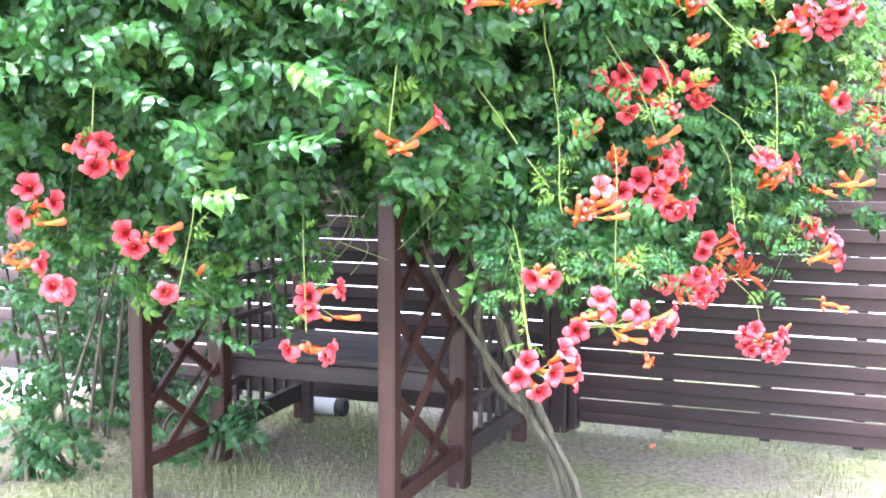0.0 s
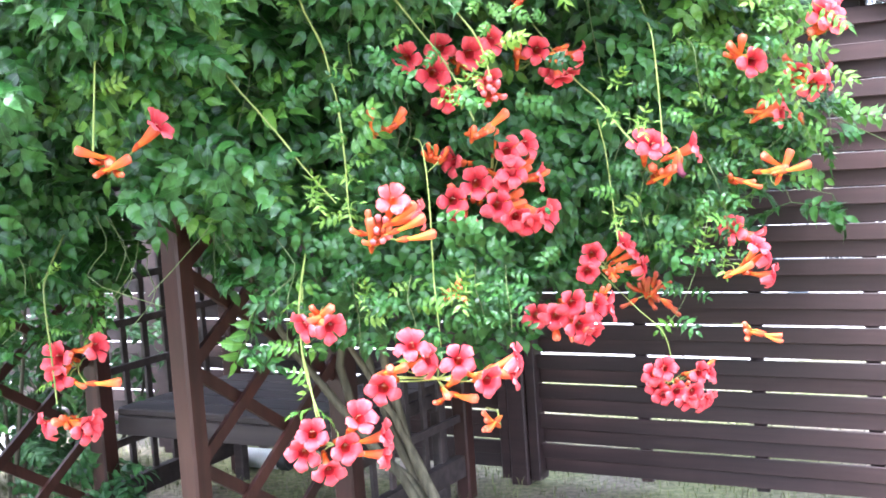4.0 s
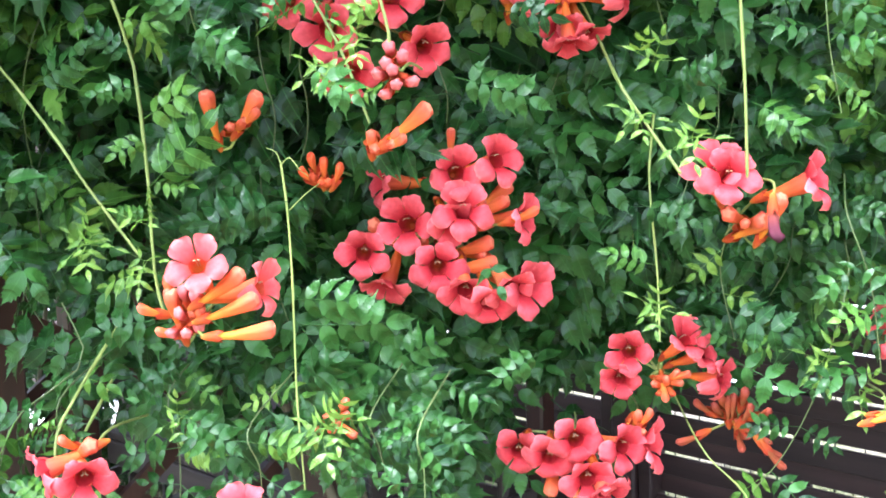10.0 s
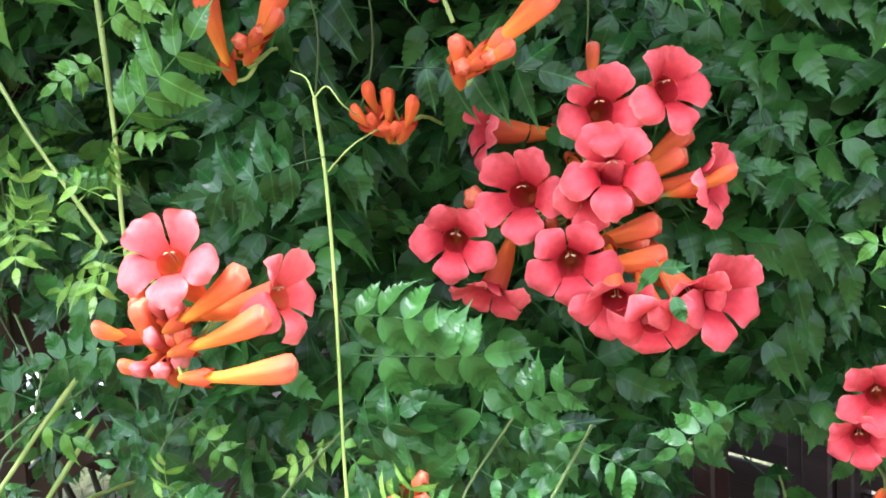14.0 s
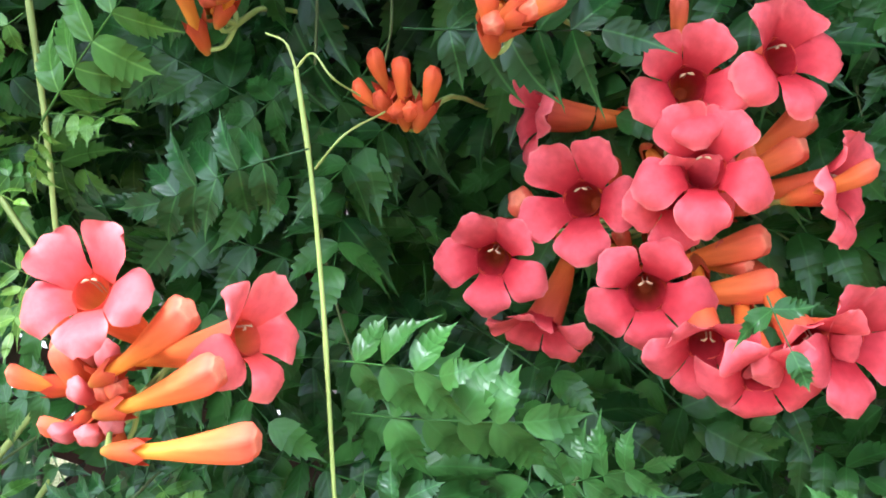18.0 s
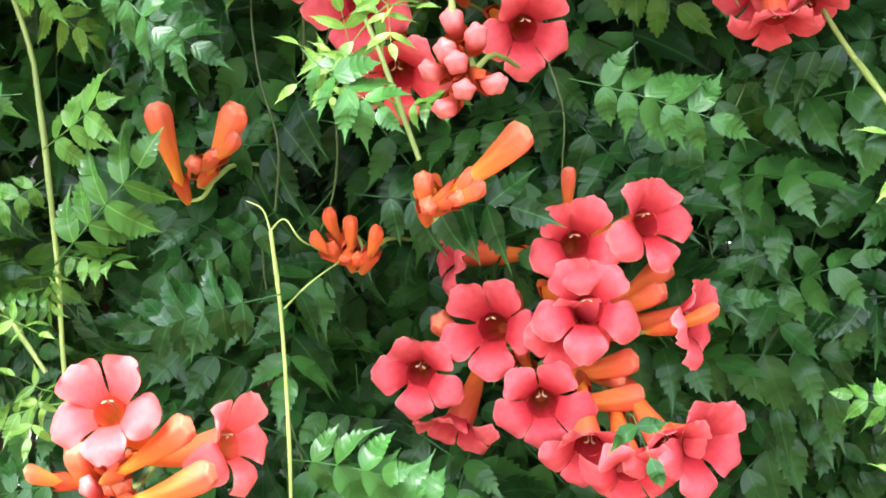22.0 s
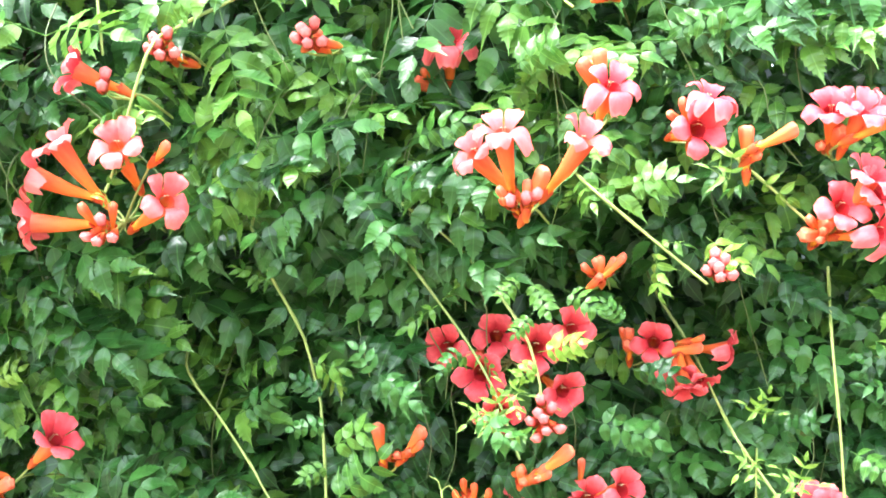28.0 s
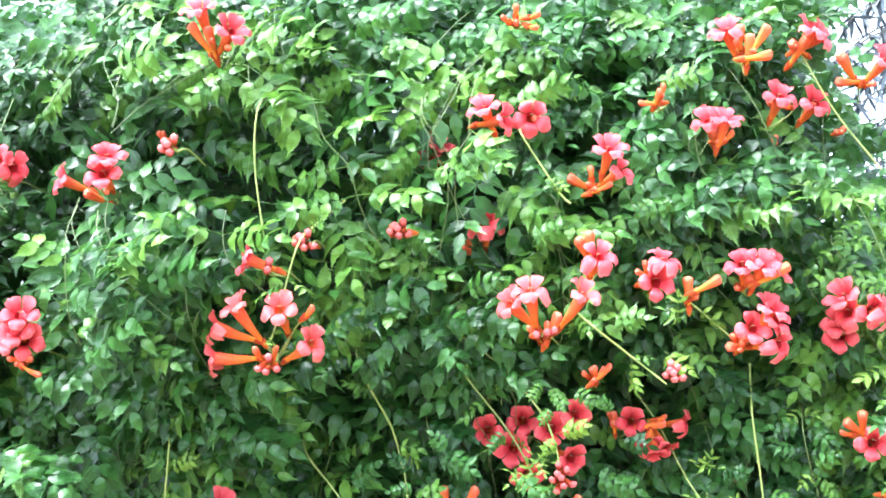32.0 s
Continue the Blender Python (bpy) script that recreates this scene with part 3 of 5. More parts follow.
def trunk(points, r0, r1, seed):
    rng = random.Random(seed)
    pts = curve_points(points, 22)
    pts = [p + Vector((rng.gauss(0, 0.004), rng.gauss(0, 0.004), 0)) for p in pts]
    me = Mesh()
    me.tube(pts, [r0 + (r1 - r0) * i / 22 + rng.uniform(-0.001, 0.001) for i in range(23)], 9)
    part("woody_stem", me, BARK, vine)


trunk([(-0.06, 0.44, -0.04), (-0.10, 0.44, 0.12), (-0.20, 0.45, 0.32), (-0.36, 0.44, 0.54), (-0.51, 0.42, 0.77), (-0.61, 0.40, 1.0), (-0.66, 0.35, 1.3)], 0.016, 0.0065, 1)
trunk([(-0.09, 0.47, -0.04), (-0.12, 0.5, 0.14), (-0.2, 0.54, 0.31), (-0.30, 0.55, 0.41), (-0.37, 0.55, 0.58), (-0.36, 0.54, 0.83), (-0.30, 0.5, 1.1)], 0.018, 0.010, 2)
trunk([(-0.03, 0.46, -0.04), (-0.09, 0.48, 0.14), (-0.17, 0.52, 0.34), (-0.24, 0.55, 0.56), (-0.27, 0.52, 0.8), (-0.2, 0.42, 1.1), (0.0, 0.3, 1.5)], 0.015, 0.009, 3)
trunk([(-0.07, 0.5, -0.04), (-0.14, 0.52, 0.2), (-0.25, 0.56, 0.45), (-0.33, 0.6, 0.75), (-0.38, 0.6, 1.05), (-0.5, 0.55, 1.5)], 0.014, 0.009, 4)
trunk([(-0.02, 0.43, -0.04), (-0.06, 0.45, 0.1), (-0.13, 0.49, 0.26), (-0.2, 0.53, 0.42), (-0.3, 0.5, 0.62), (-0.42, 0.5, 0.9), (-0.5, 0.48, 1.2)], 0.013, 0.007, 5)

YOUNG_LEAVES = []


FRESH_LEAVES, DARK_LEAVES = [], []
SPOTS = []
KEPT_LEAVES = []


def stem_run(points, r=0.0021, leafy=True, hidden=True):
    """A long green hanging shoot with small fresh leaves at its joints."""
    rng = random.Random(round(points[0][0] * 1000) + 5)
    p0 = Vector(points[0])
    if hidden:
        away = (p0 - Vector(points[1])).normalized()
        points = [p0 + away * 0.12 + Vector((0, 0.16, 0)), p0 + away * 0.05 + Vector((0, 0.05, 0)), *points]
    pts = curve_points(points, 18)
    me = Mesh()
    me.tube(pts, [r * (1.15 - 0.3 * i / 18) * (1.25 if i % 5 == 2 else 1) for i in range(19)], 6)
    part("shoot", me, STEM, vine)
    gap = 0.0
    for a, b in zip(pts[2:], pts[3:]):
        gap += (b - a).length
        if gap > 0.085:
            gap = rng.uniform(-0.06, 0.01)
            if not leafy:
                continue
            for s in (-1, 1):
                out = Vector((s * 0.9, -0.35, 0.1))
                (YOUNG_LEAVES if rng.random() < 0.35 else FRESH_LEAVES).append((rng.choice(SMALL), leaf_pose(rng, b, out, 0.1, rng.uniform(0.5, 1.0))))


def spray(points, size=0.9, young=0.3, fresh=0.12):
    """A thin leafy side shoot with a pair of leaves at each joint."""
    rng = random.Random(round(points[0][0] * 977) + round(points[0][2] * 499))
    pts = curve_points([Vector(points[0]) + Vector((0.0, 0.14, 0.04)), *points], 14)
    me = Mesh()
    me.tube(pts, [0.0014 - 0.00005 * i for i in range(15)], 5)
    part("spray", me, STALK, vine)
    gap = 0.03
    for a, b in zip(pts, pts[1:]):
        gap += (b - a).length
        if gap > 0.05:
            gap = rng.uniform(-0.015, 0.01)
            for s in (-1, 1):
                d = Vector((s * rng.uniform(0.5, 1.0), -0.3 + rng.gauss(0, 0.2), rng.gauss(-0.25, 0.35)))
                n = Vector((0.3 + rng.gauss(0, 0.25), -0.9, 0.6 + rng.gauss(0, 0.3)))
                (YOUNG_LEAVES if rng.random() < young * 0.3 else FRESH_LEAVES if rng.random() < fresh else DARK_LEAVES).append((rng.choice(SMALL), leaf_frame(b, d, n, size * rng.uniform(0.75, 1.15))))


def big_leaf(node, tip, pairs=5, fresh=0, up=0.2):
    """A leaf that stands clear of the rest, from its joint to its tip."""
    rng = random.Random(round(node[0] * 1000) + round(tip[2] * 777))
    a, b = Vector(node), Vector(tip)
    tpl = leaf_template(rng.randrange(900), pairs, True)
    size = (b - a).length / (0.032 + 0.0245 * pairs + 0.04)
    n = Vector((0.36 + rng.gauss(0, 0.1), -0.9, up + rng.gauss(0, 0.1)))
    KEPT_LEAVES.append((tpl, leaf_frame(a, b - a, n, size), fresh))
    SPOTS.append(((a + b) / 2, (b - a).length * 0.42))


def tuft(at, size=1.0):
    """The star of narrow yellow-green leaflets at the tip of a young shoot."""
    rng = random.Random(round(at[0] * 1000) + round(at[2] * 313))
    for k in range(5):
        a = k * 1.26 + rng.uniform(-0.3, 0.3)
        if k == rng.randrange(5):
            continue
        d = Vector((math.cos(a), -0.5, math.sin(a) * 0.8 + 0.1))
        YOUNG_LEAVES.append((TUFT_LEAVES[k % 3], leaf_frame(Vector(at), d, Vector((0.3, -0.8, 0.6)), size * rng.uniform(0.55, 0.85))))


TUFT_LEAVES = [leaf_template(70 + s, 1 + s % 2, True, 0.62, 0.62) for s in range(3)]

stem_run([(-0.304, -0.23, 1.623), (-0.292, -0.19, 1.556), (-0.275, -0.17, 1.514), (-0.26, -0.15, 1.467), (-0.253, -0.13, 1.406), (-0.243, -0.13, 1.358), (-0.236, -0.13, 1.229), (-0.237, -0.13, 1.18), (-0.235, -0.13, 1.108), (-0.225, -0.13, 1.065)])
stem_run([(-0.12, -0.12, 1.60), (-0.085, -0.11, 1.548), (-0.048, -0.1, 1.495), (-0.019, -0.1, 1.454), (0.017, -0.1, 1.388), (0.05, -0.1, 1.3)])
stem_run([(-0.068, -0.1, 1.252), (-0.063, -0.1, 1.197), (-0.061, -0.1, 1.12), (-0.062, -0.1, 1.041), (-0.063, -0.1, 0.947), (-0.058, -0.1, 0.825), (-0.058, -0.1, 0.768)], leafy=False, r=0.0013, hidden=False)
stem_run([(-0.352, -0.2, 0.908), (-0.348, -0.2, 0.789), (-0.325, -0.2, 0.687)])
stem_run([(-0.351, -0.2, 0.837), (-0.339, -0.2, 0.753), (-0.331, -0.2, 0.687)])
stem_run([(-0.728, -0.3, 1.648), (-0.706, -0.3, 1.539), (-0.731, -0.3, 1.29)])
stem_run([(-0.404, -0.46, 2.108), (-0.411, -0.46, 1.995), (-0.393, -0.46, 1.836)], leafy=False)
stem_run([(-0.327, -0.46, 1.831), (-0.373, -0.46, 1.692), (-0.386, -0.46, 1.66)])
stem_run([(-1.445, -0.25, 1.641), (-1.5, -0.25, 1.45), (-1.514, -0.25, 1.287)])
stem_run([(-1.258, -0.1, 1.21), (-1.277, -0.1, 1.036), (-1.319, -0.1, 0.844)])
stem_run([(-0.967, -0.05, 0.982), (-0.964, -0.05, 0.851), (-0.961, -0.05, 0.719)])
stem_run([(0.171, -0.15, 1.672), (0.247, -0.15, 1.604), (0.321, -0.15, 1.539)])
stem_run([(0.075, -0.2, 2.048), (0.139, -0.2, 1.935), (0.161, -0.2, 1.91)])
stem_run([(-0.153, -0.12, 1.694), (-0.032, -0.125, 1.603), (0.059, -0.13, 1.493), (0.086, -0.13, 1.42), (0.09, -0.13, 1.385)], leafy=False)
stem_run([(0.352, 0.12, 1.202), (0.361, 0.12, 1.09), (0.366, 0.1, 1.0)], leafy=False, r=0.0014)
stem_run([(0.345, -0.04, 1.725), (0.4, -0.02, 1.672), (0.455, 0.0, 1.615)])
stem_run([(0.631, 0.1, 2.233), (0.689, 0.1, 2.1), (0.769, 0.1, 1.968)], leafy=False)
stem_run([(0.42, 0.2, 0.815), (0.474, 0.2, 0.757), (0.494, 0.2, 0.664)], r=0.0012, leafy=False)
stem_run([(0.2, 0.2, 1.535), (0.25, 0.19, 1.455), (0.294, 0.12, 1.381), (0.332, 0.02, 1.332), (0.364, 0.02, 1.283), (0.404, 0.0, 1.228)], leafy=False)
stem_run([(0.468, 0.06, 1.457), (0.475, 0.06, 1.33), (0.478, 0.06, 1.217)], leafy=False)
stem_run([(-0.47, -0.13, 1.42), (-0.42, -0.125, 1.355), (-0.368, -0.12, 1.284), (-0.335, -0.12, 1.233), (-0.264, -0.12, 1.142)], leafy=False)
stem_run([(-0.068, -0.1, 1.252), (-0.074, -0.1, 1.267), (-0.087, -0.1, 1.273)], 0.0006, False, False)
stem_run([(-0.068, -0.1, 1.252), (-0.056, -0.1, 1.26), (-0.044, -0.1, 1.246), (-0.046, -0.07, 1.235)], 0.0006, False, False)
stem_run([(-0.06, -0.1, 1.196), (-0.038, -0.1, 1.215), (-0.036, -0.06, 1.225)], 0.0006, False, False)
big_leaf((-0.056, -0.11, 1.208), (-0.19, -0.14, 1.182), 5)
big_leaf((-0.229, -0.14, 1.229), (-0.117, -0.17, 1.312), 4, 1)
big_leaf((-0.06, -0.08, 1.048), (0.088, -0.09, 1.05), 4, up=0.05)
big_leaf((-0.065, -0.09, 1.082), (0.038, -0.12, 1.097), 3)
big_leaf((0.124, 0, 1.352), (0.249, -0.03, 1.325), 5)
big_leaf((-0.038, -0.03, 1.273), (0.118, -0.06, 1.258), 5)
big_leaf((-0.235, -0.13, 1.061), (-0.332, -0.16, 1.046), 4)
big_leaf((0.449, 0.12, 1.044), (0.544, 0.09, 1.005), 3)
big_leaf((0.46, 0.12, 0.973), (0.538, 0.09, 0.946), 2)
big_leaf((-0.073, -0.06, 0.901), (0.021, -0.09, 0.97), 3)
big_leaf((-0.078, -0.06, 0.874), (0.008, -0.09, 0.852), 3)
big_leaf((-0.065, -0.09, 0.966), (0.005, -0.12, 1.013), 3)
big_leaf((-0.006, -0.06, 0.901), (0.077, -0.09, 0.893), 3)
big_leaf((0.04, -0.02, 0.945), (0.124, -0.05, 0.898), 4)
big_leaf((0.232, 0, 1.007), (0.165, -0.03, 0.968), 4)
big_leaf((0.034, -0.02, 0.99), (0.121, -0.05, 1.036), 4)
big_leaf((-0.223, -0.15, 1.314), (-0.139, -0.18, 1.346), 3, 1)
big_leaf((-0.223, -0.15, 1.293), (-0.26, -0.18, 1.261), 3, 1)
big_leaf((-0.235, -0.13, 1.194), (-0.278, -0.16, 1.204), 4, 1)
big_leaf((0.369, 0.04, 1.111), (0.303, 0.01, 1.129), 4, 1)
big_leaf((0.391, 0.04, 1.333), (0.459, 0.01, 1.35), 4)
big_leaf((0.342, 0.09, 1.183), (0.422, 0.06, 1.158), 4)
big_leaf((-0.33, -0.16, 1.254), (-0.394, -0.19, 1.215), 4)
big_leaf((-0.369, -0.16, 1.36), (-0.272, -0.19, 1.396), 4)
big_leaf((0.482, 0.08, 1.309), (0.561, 0.05, 1.274), 4, 1)
big_leaf((0.58, 0.1, 1.346), (0.634, 0.07, 1.383), 4, 1)
big_leaf((0.198, -0.05, 1.426), (0.284, -0.08, 1.413), 4)
big_leaf((-0.175, -0.12, 1.414), (-0.071, -0.15, 1.382), 4)
big_leaf((-0.199, -0.13, 1.007), (-0.265, -0.16, 0.968), 4)
big_leaf((-0.212, -0.13, 0.94), (-0.119, -0.16, 0.903), 4)
big_leaf((0.096, -0.2, 1.549), (0.134, -0.23, 1.501), 4, 1)
big_leaf((0.082, -0.2, 1.555), (0.061, -0.23, 1.516), 4, 1)
big_leaf((0.106, -0.2, 1.452), (0.181, -0.23, 1.465), 4, 2)
big_leaf((0.106, -0.2, 1.443), (0.078, -0.23, 1.412), 3, 2)
big_leaf((0.1, -0.2, 1.504), (0.074, -0.23, 1.468), 4, 1)
big_leaf((0.217, -0.17, 1.487), (0.191, -0.2, 1.522), 4, 1)
big_leaf((0.368, -0.1, 1.368), (0.383, -0.13, 1.392), 2, 2)
big_leaf((0.13, -0.15, 1.537), (0.189, -0.18, 1.504), 4, 1)
big_leaf((-0.078, -0.2, 1.746), (0.023, -0.23, 1.772), 4, 1)
big_leaf((0.221, -0.2, 1.667), (0.313, -0.23, 1.68), 4, 1)
big_leaf((-0.318, -0.25, 1.86), (-0.384, -0.28, 1.908), 4, 1)
big_leaf((-0.193, -0.25, 1.897), (-0.103, -0.28, 1.826), 4, 1)
big_leaf((0.07, -0.2, 1.836), (0.164, -0.23, 1.866), 4, 1)
big_leaf((0.315, -0.1, 1.605), (0.376, -0.13, 1.556), 3, 2)
big_leaf((-0.122, -0.2, 1.423), (-0.157, -0.23, 1.465), 3)
big_leaf((-0.122, -0.2, 1.423), (-0.05, -0.23, 1.386), 3)
big_leaf((-0.204, -0.2, 1.382), (-0.245, -0.23, 1.426), 4)
big_leaf((-0.192, -0.2, 1.352), (-0.258, -0.23, 1.349), 4)
big_leaf((-0.009, -0.17, 1.462), (-0.041, -0.2, 1.419), 4)
big_leaf((0.005, -0.17, 1.372), (0.077, -0.2, 1.321), 4)
big_leaf((0.18, -0.054, 1.125), (0.204, -0.084, 1.089), 1)
big_leaf((-0.588, -0.3, 2.104), (-0.389, -0.33, 2.015), 5, 1)
big_leaf((-0.242, -0.3, 2.208), (-0.384, -0.33, 2.171), 5, 1)
big_leaf((-0.117, -0.25, 2.06), (-0.26, -0.28, 1.975), 5, 1)
big_leaf((-0.769, -0.3, 2.253), (-0.895, -0.33, 2.171), 5, 1)
big_leaf((0.042, -0.2, 2.112), (0.172, -0.23, 2.183), 5, 1)
big_leaf((-0.311, -0.25, 2.318), (-0.169, -0.28, 2.338), 5, 1)
big_leaf((0.323, -0.1, 2.16), (0.443, -0.13, 2.185), 5, 1)
big_leaf((0.364, -0.1, 1.917), (0.274, -0.13, 1.886), 4, 1)
for a in (-0.045, -0.02, 0.012, 0.036):
    big_leaf((-0.026 + a * 0.5, -0.07, 0.925), (-0.026 + a * 1.6, -0.12, 0.905 + 0.03 * (a > 0)), 2)
tuft((-0.02, -0.13, 0.93), 1.15)
tuft((-0.312, -0.15, 1.171))
tuft((-0.231, -0.16, 1.14))
tuft((0.008, -0.14, 1.366))
tuft((0.06, -0.16, 1.396))
tuft((0.358, -0.02, 1.3))
tuft((0.42, -0.03, 1.272))
tuft((0.366, 0.06, 1.053))
tuft((0.37, 0.02, 1.361))
tuft((0.037, -0.16, 1.357))
tuft((-0.301, -0.18, 1.163))
tuft((-0.227, -0.18, 1.192))
tuft((-0.223, -0.12, 0.929))
tuft((0.001, -0.12, 0.938))
tuft((0.569, 0.16, 0.967))
tuft((0.615, 0.16, 0.931))
tuft((0.358, -0.2, 1.668))
tuft((-0.279, -0.2, 1.989))
tuft((-0.489, -0.25, 2.191))
spray([(0.597, 0.15, 1.162), (0.626, 0.15, 1.075), (0.641, 0.15, 0.958)])
spray([(0.6, 0.2, 1.066), (0.566, 0.2, 0.926), (0.523, 0.2, 0.829), (0.479, 0.2, 0.769)])
for dx, dz in ((0.0, 0.0), (0.05, 0.12), (-0.06, 0.2), (0.09, -0.1), (0.03, -0.2), (-0.03, 0.34)):
    spray([(0.72 + dx, 0.15, 1.62 + dz), (0.765 + dx, 0.13, 1.52 + dz), (0.8 + dx, 0.11, 1.4 + dz)], 1.1, 0.8, 0.9)
spray([(0.447, 0.22, 1.138), (0.435, 0.22, 1.075), (0.454, 0.22, 0.98)])
spray([(0.566, 0.1, 1.441), (0.573, 0.1, 1.367), (0.587, 0.1, 1.292)])
spray([(0.027, -0.08, 0.934), (0.036, -0.08, 0.897), (0.044, -0.08, 0.861)])
spray([(0.097, -0.1, 0.926), (0.102, -0.1, 0.877), (0.102, -0.1, 0.826)])
spray([(-0.123, -0.12, 0.92), (-0.11, -0.12, 0.869), (-0.11, -0.12, 0.802)])
spray([(-0.38, -0.14, 0.957), (-0.39, -0.14, 0.895), (-0.394, -0.14, 0.81)])
spray([(-0.244, -0.1, 0.96), (-0.236, -0.1, 0.877), (-0.24, -0.1, 0.799)])

# ---- flowers ----
def tube_ring(profile, n=10, lobes=0):
    rows = []
    for r, z, bend in profile:
        rows.append([(r * math.cos(a) + bend, r * math.sin(a), z) for a in [2 * math.pi * k / n for k in range(n)]])
    return rows


def make_flower(seed, size, fold, reach=1.0, petal=None):
    """Three meshes on one axis, mouth at the origin and opening to +z: tube, five-lobed corolla with its throat, stamens."""
    rng = random.Random(seed)
    tube = Mesh()
    prof = [(r * (1 + 0.25 * (reach - 1)), -0.0105 + (z + 0.0105) * reach, b) for r, z, b in ((0.0035, -0.074, 0.006), (0.0048, -0.062, 0.004), (0.0075, -0.045, 0.001), (0.0100, -0.026, 0), (0.0112, -0.015, 0), (0.0116, -0.0105, 0))]
    rings = tube_ring([(r * size, z * size, b * size) for r, z, b in prof], 20)
    for ring, (_, _, bend) in zip(rings, prof):
        for k in range(0, 20, 2):
            x, y, z = ring[k]
            ring[k] = (bend * size + (x - bend * size) * 1.07, y * 1.07, z)
    tube.quad_grid(rings, None, True)
    tube.fan(tube_ring([(prof[0][0] * size, prof[0][1] * size, prof[0][2] * size)], 12)[0][::-1], (prof[0][2] * size, 0, (prof[0][1] - 0.002) * size), (0.5, 0.0))
    cor = Mesh()
    throat = tube_ring([(0.004 * size, -0.038 * size, 0), (0.0072 * size, -0.027 * size, 0), (0.0092 * size, -0.018 * size, 0), (0.0105 * size, -0.0105 * size, 0)], 15)
    cor.quad_grid(throat, [[(k / 15, v) for k in range(15)] for v in (0.0, 0.1, 0.2, 0.33)], True)
    cor.fan(throat[0], (0, 0, -0.041 * size), (0.5, 0.0))
    for k in range(5):
        th = 2 * math.pi * (k + 0.5) / 5 + rng.uniform(-0.08, 0.08)
        hood = k in (0, 4)
        rad, tan = Vector((math.cos(th), math.sin(th), 0)), Vector((-math.sin(th), math.cos(th), 0))
        back, wide, long = rng.uniform(0.75, 1.35) * fold * (0.6 if hood else 1.15), rng.uniform(0.9, 1.06), rng.uniform(0.93, 1.05) * (0.9 if hood else 1.03)
        rows, uv = [], []
        for i in range(8):
            b = i / 7
            r = 0.0098 + 0.0292 * b * long
            hw = wide * (0.0078 + 0.0082 * math.sin(math.pi / 2 * b / 0.62) ** 1.8 if b < 0.62 else 0.0160 * math.sqrt(1 - ((b - 0.62) / 0.47) ** 2))
            row, ru = [], []
            for j in range(7):
                a = j / 3 - 1
                rr = r - 0.0062 * a * a * b * b - 0.0009 * (abs(a) < 0.1) * (b > 0.9)
                z = -0.0122 + 0.036 * b - 0.030 * back * b * b - 0.006 * a * a * b * (1 if not hood else -0.6) + (0.0017 * math.sin(6 * a + 2 * seed + 3 * k) - 0.0030 * max(0.0, b - 0.7) / 0.3) * b
                p = rad * rr + tan * a * hw
                row.append((p.x * size, p.y * size, z * size))
                ru.append((0.5 + a / 2, 0.33 + 0.67 * max(b, 0.99 * abs(a) ** 6 * (b > 0.3))))
            rows.append(row)
            uv.append(ru)
        cor.quad_grid(rows, uv)
    st = Mesh()
    for s in (-1, 1):
        st.tube([(0.007 * size, 0.001 * s, -0.034 * size), (0.008 * size, 0.0014 * s, -0.018 * size), (0.0065 * size, 0.0012 * s, -0.009 * size)], 0.0005, 5)
        st.tube([(0.0065 * size, 0.0008 * s, -0.009 * size), (0.0055 * size, 0.0028 * s, -0.0075 * size), (0.005 * size, 0.0042 * s, -0.0085 * size)], [0.0005, 0.0009, 0.0004], 5)
    return tube.data("flower", TUBE), cor.data("corolla", petal or PETAL), st.data("stamen", STAMEN)


FLOWERS = [make_flower(s, 1.0 + 0.04 * (s % 4), 0.7 + 0.25 * (s % 3)) for s in range(8)]
LONG_FLOWERS = [make_flower(20 + s, 1.0, 0.8 + 0.2 * s, 1.42, SUNLIT_PETAL) for s in range(3)]


def make_bud(seed, length, fat, material):
    rng = random.Random(seed)
    me = Mesh()
    prof = [(0.0, 0.4), (0.2, 0.55), (0.45, 0.8), (0.7, 1.0), (0.85, 1.02), (0.95, 0.8), (1.0, 0.3)]
    if length > 0.05:
        prof = [(0.0, 0.34), (0.25, 0.46), (0.5, 0.7), (0.75, 0.92), (0.88, 1.0), (0.96, 0.92), (1.0, 0.55)]
    rows = []
    for u, w in prof:
        rows.append([(w * fat * math.cos(a) * (1 + (0.03 + 0.11 * u * u) * math.cos(5 * a)) + 0.006 * u * u, w * fat * math.sin(a) * (1 + (0.03 + 0.11 * u * u) * math.cos(5 * a)), u * length - length) for a in [2 * math.pi * k / 20 for k in range(20)]])
    me.quad_grid(rows, None, True)
    me.fan(rows[-1], (0.006, 0, 0.001), (0.5, 1.0))
    return me.data("bud", material)


BUDS = [make_bud(s, 0.03 + 0.012 * (s % 3), 0.0058 + 0.0006 * (s % 2), BUD) for s in range(4)]
BUDS_LONG = [make_bud(s, 0.064 + 0.006 * (s % 3), 0.0102, BUD) for s in range(3)]
BUDS_FADED = [make_bud(40 + s, 0.032 + 0.006 * s, 0.0055, FADED) for s in range(3)]
BUDS_SLIM = [make_bud(30 + s, 0.023 + 0.004 * s, 0.0054, SLIM) for s in range(3)]
BUDS_RED = [make_bud(s, 0.021, 0.007, BUD_RED) for s in range(3)]


def make_calyx():
    me = Mesh()
    n = 10
    rows = tube_ring([(0.002, -0.021, 0), (0.0046, -0.015, 0), (0.0066, -0.004, 0)], n)
    rows.append([(0.0075 * math.cos(a), 0.0075 * math.sin(a), 0.006 if k % 2 else -0.001) for k, a in enumerate([2 * math.pi * k / n for k in range(n)])])
    me.quad_grid(rows, None, True)
    return me.data("calyx", CALYX)


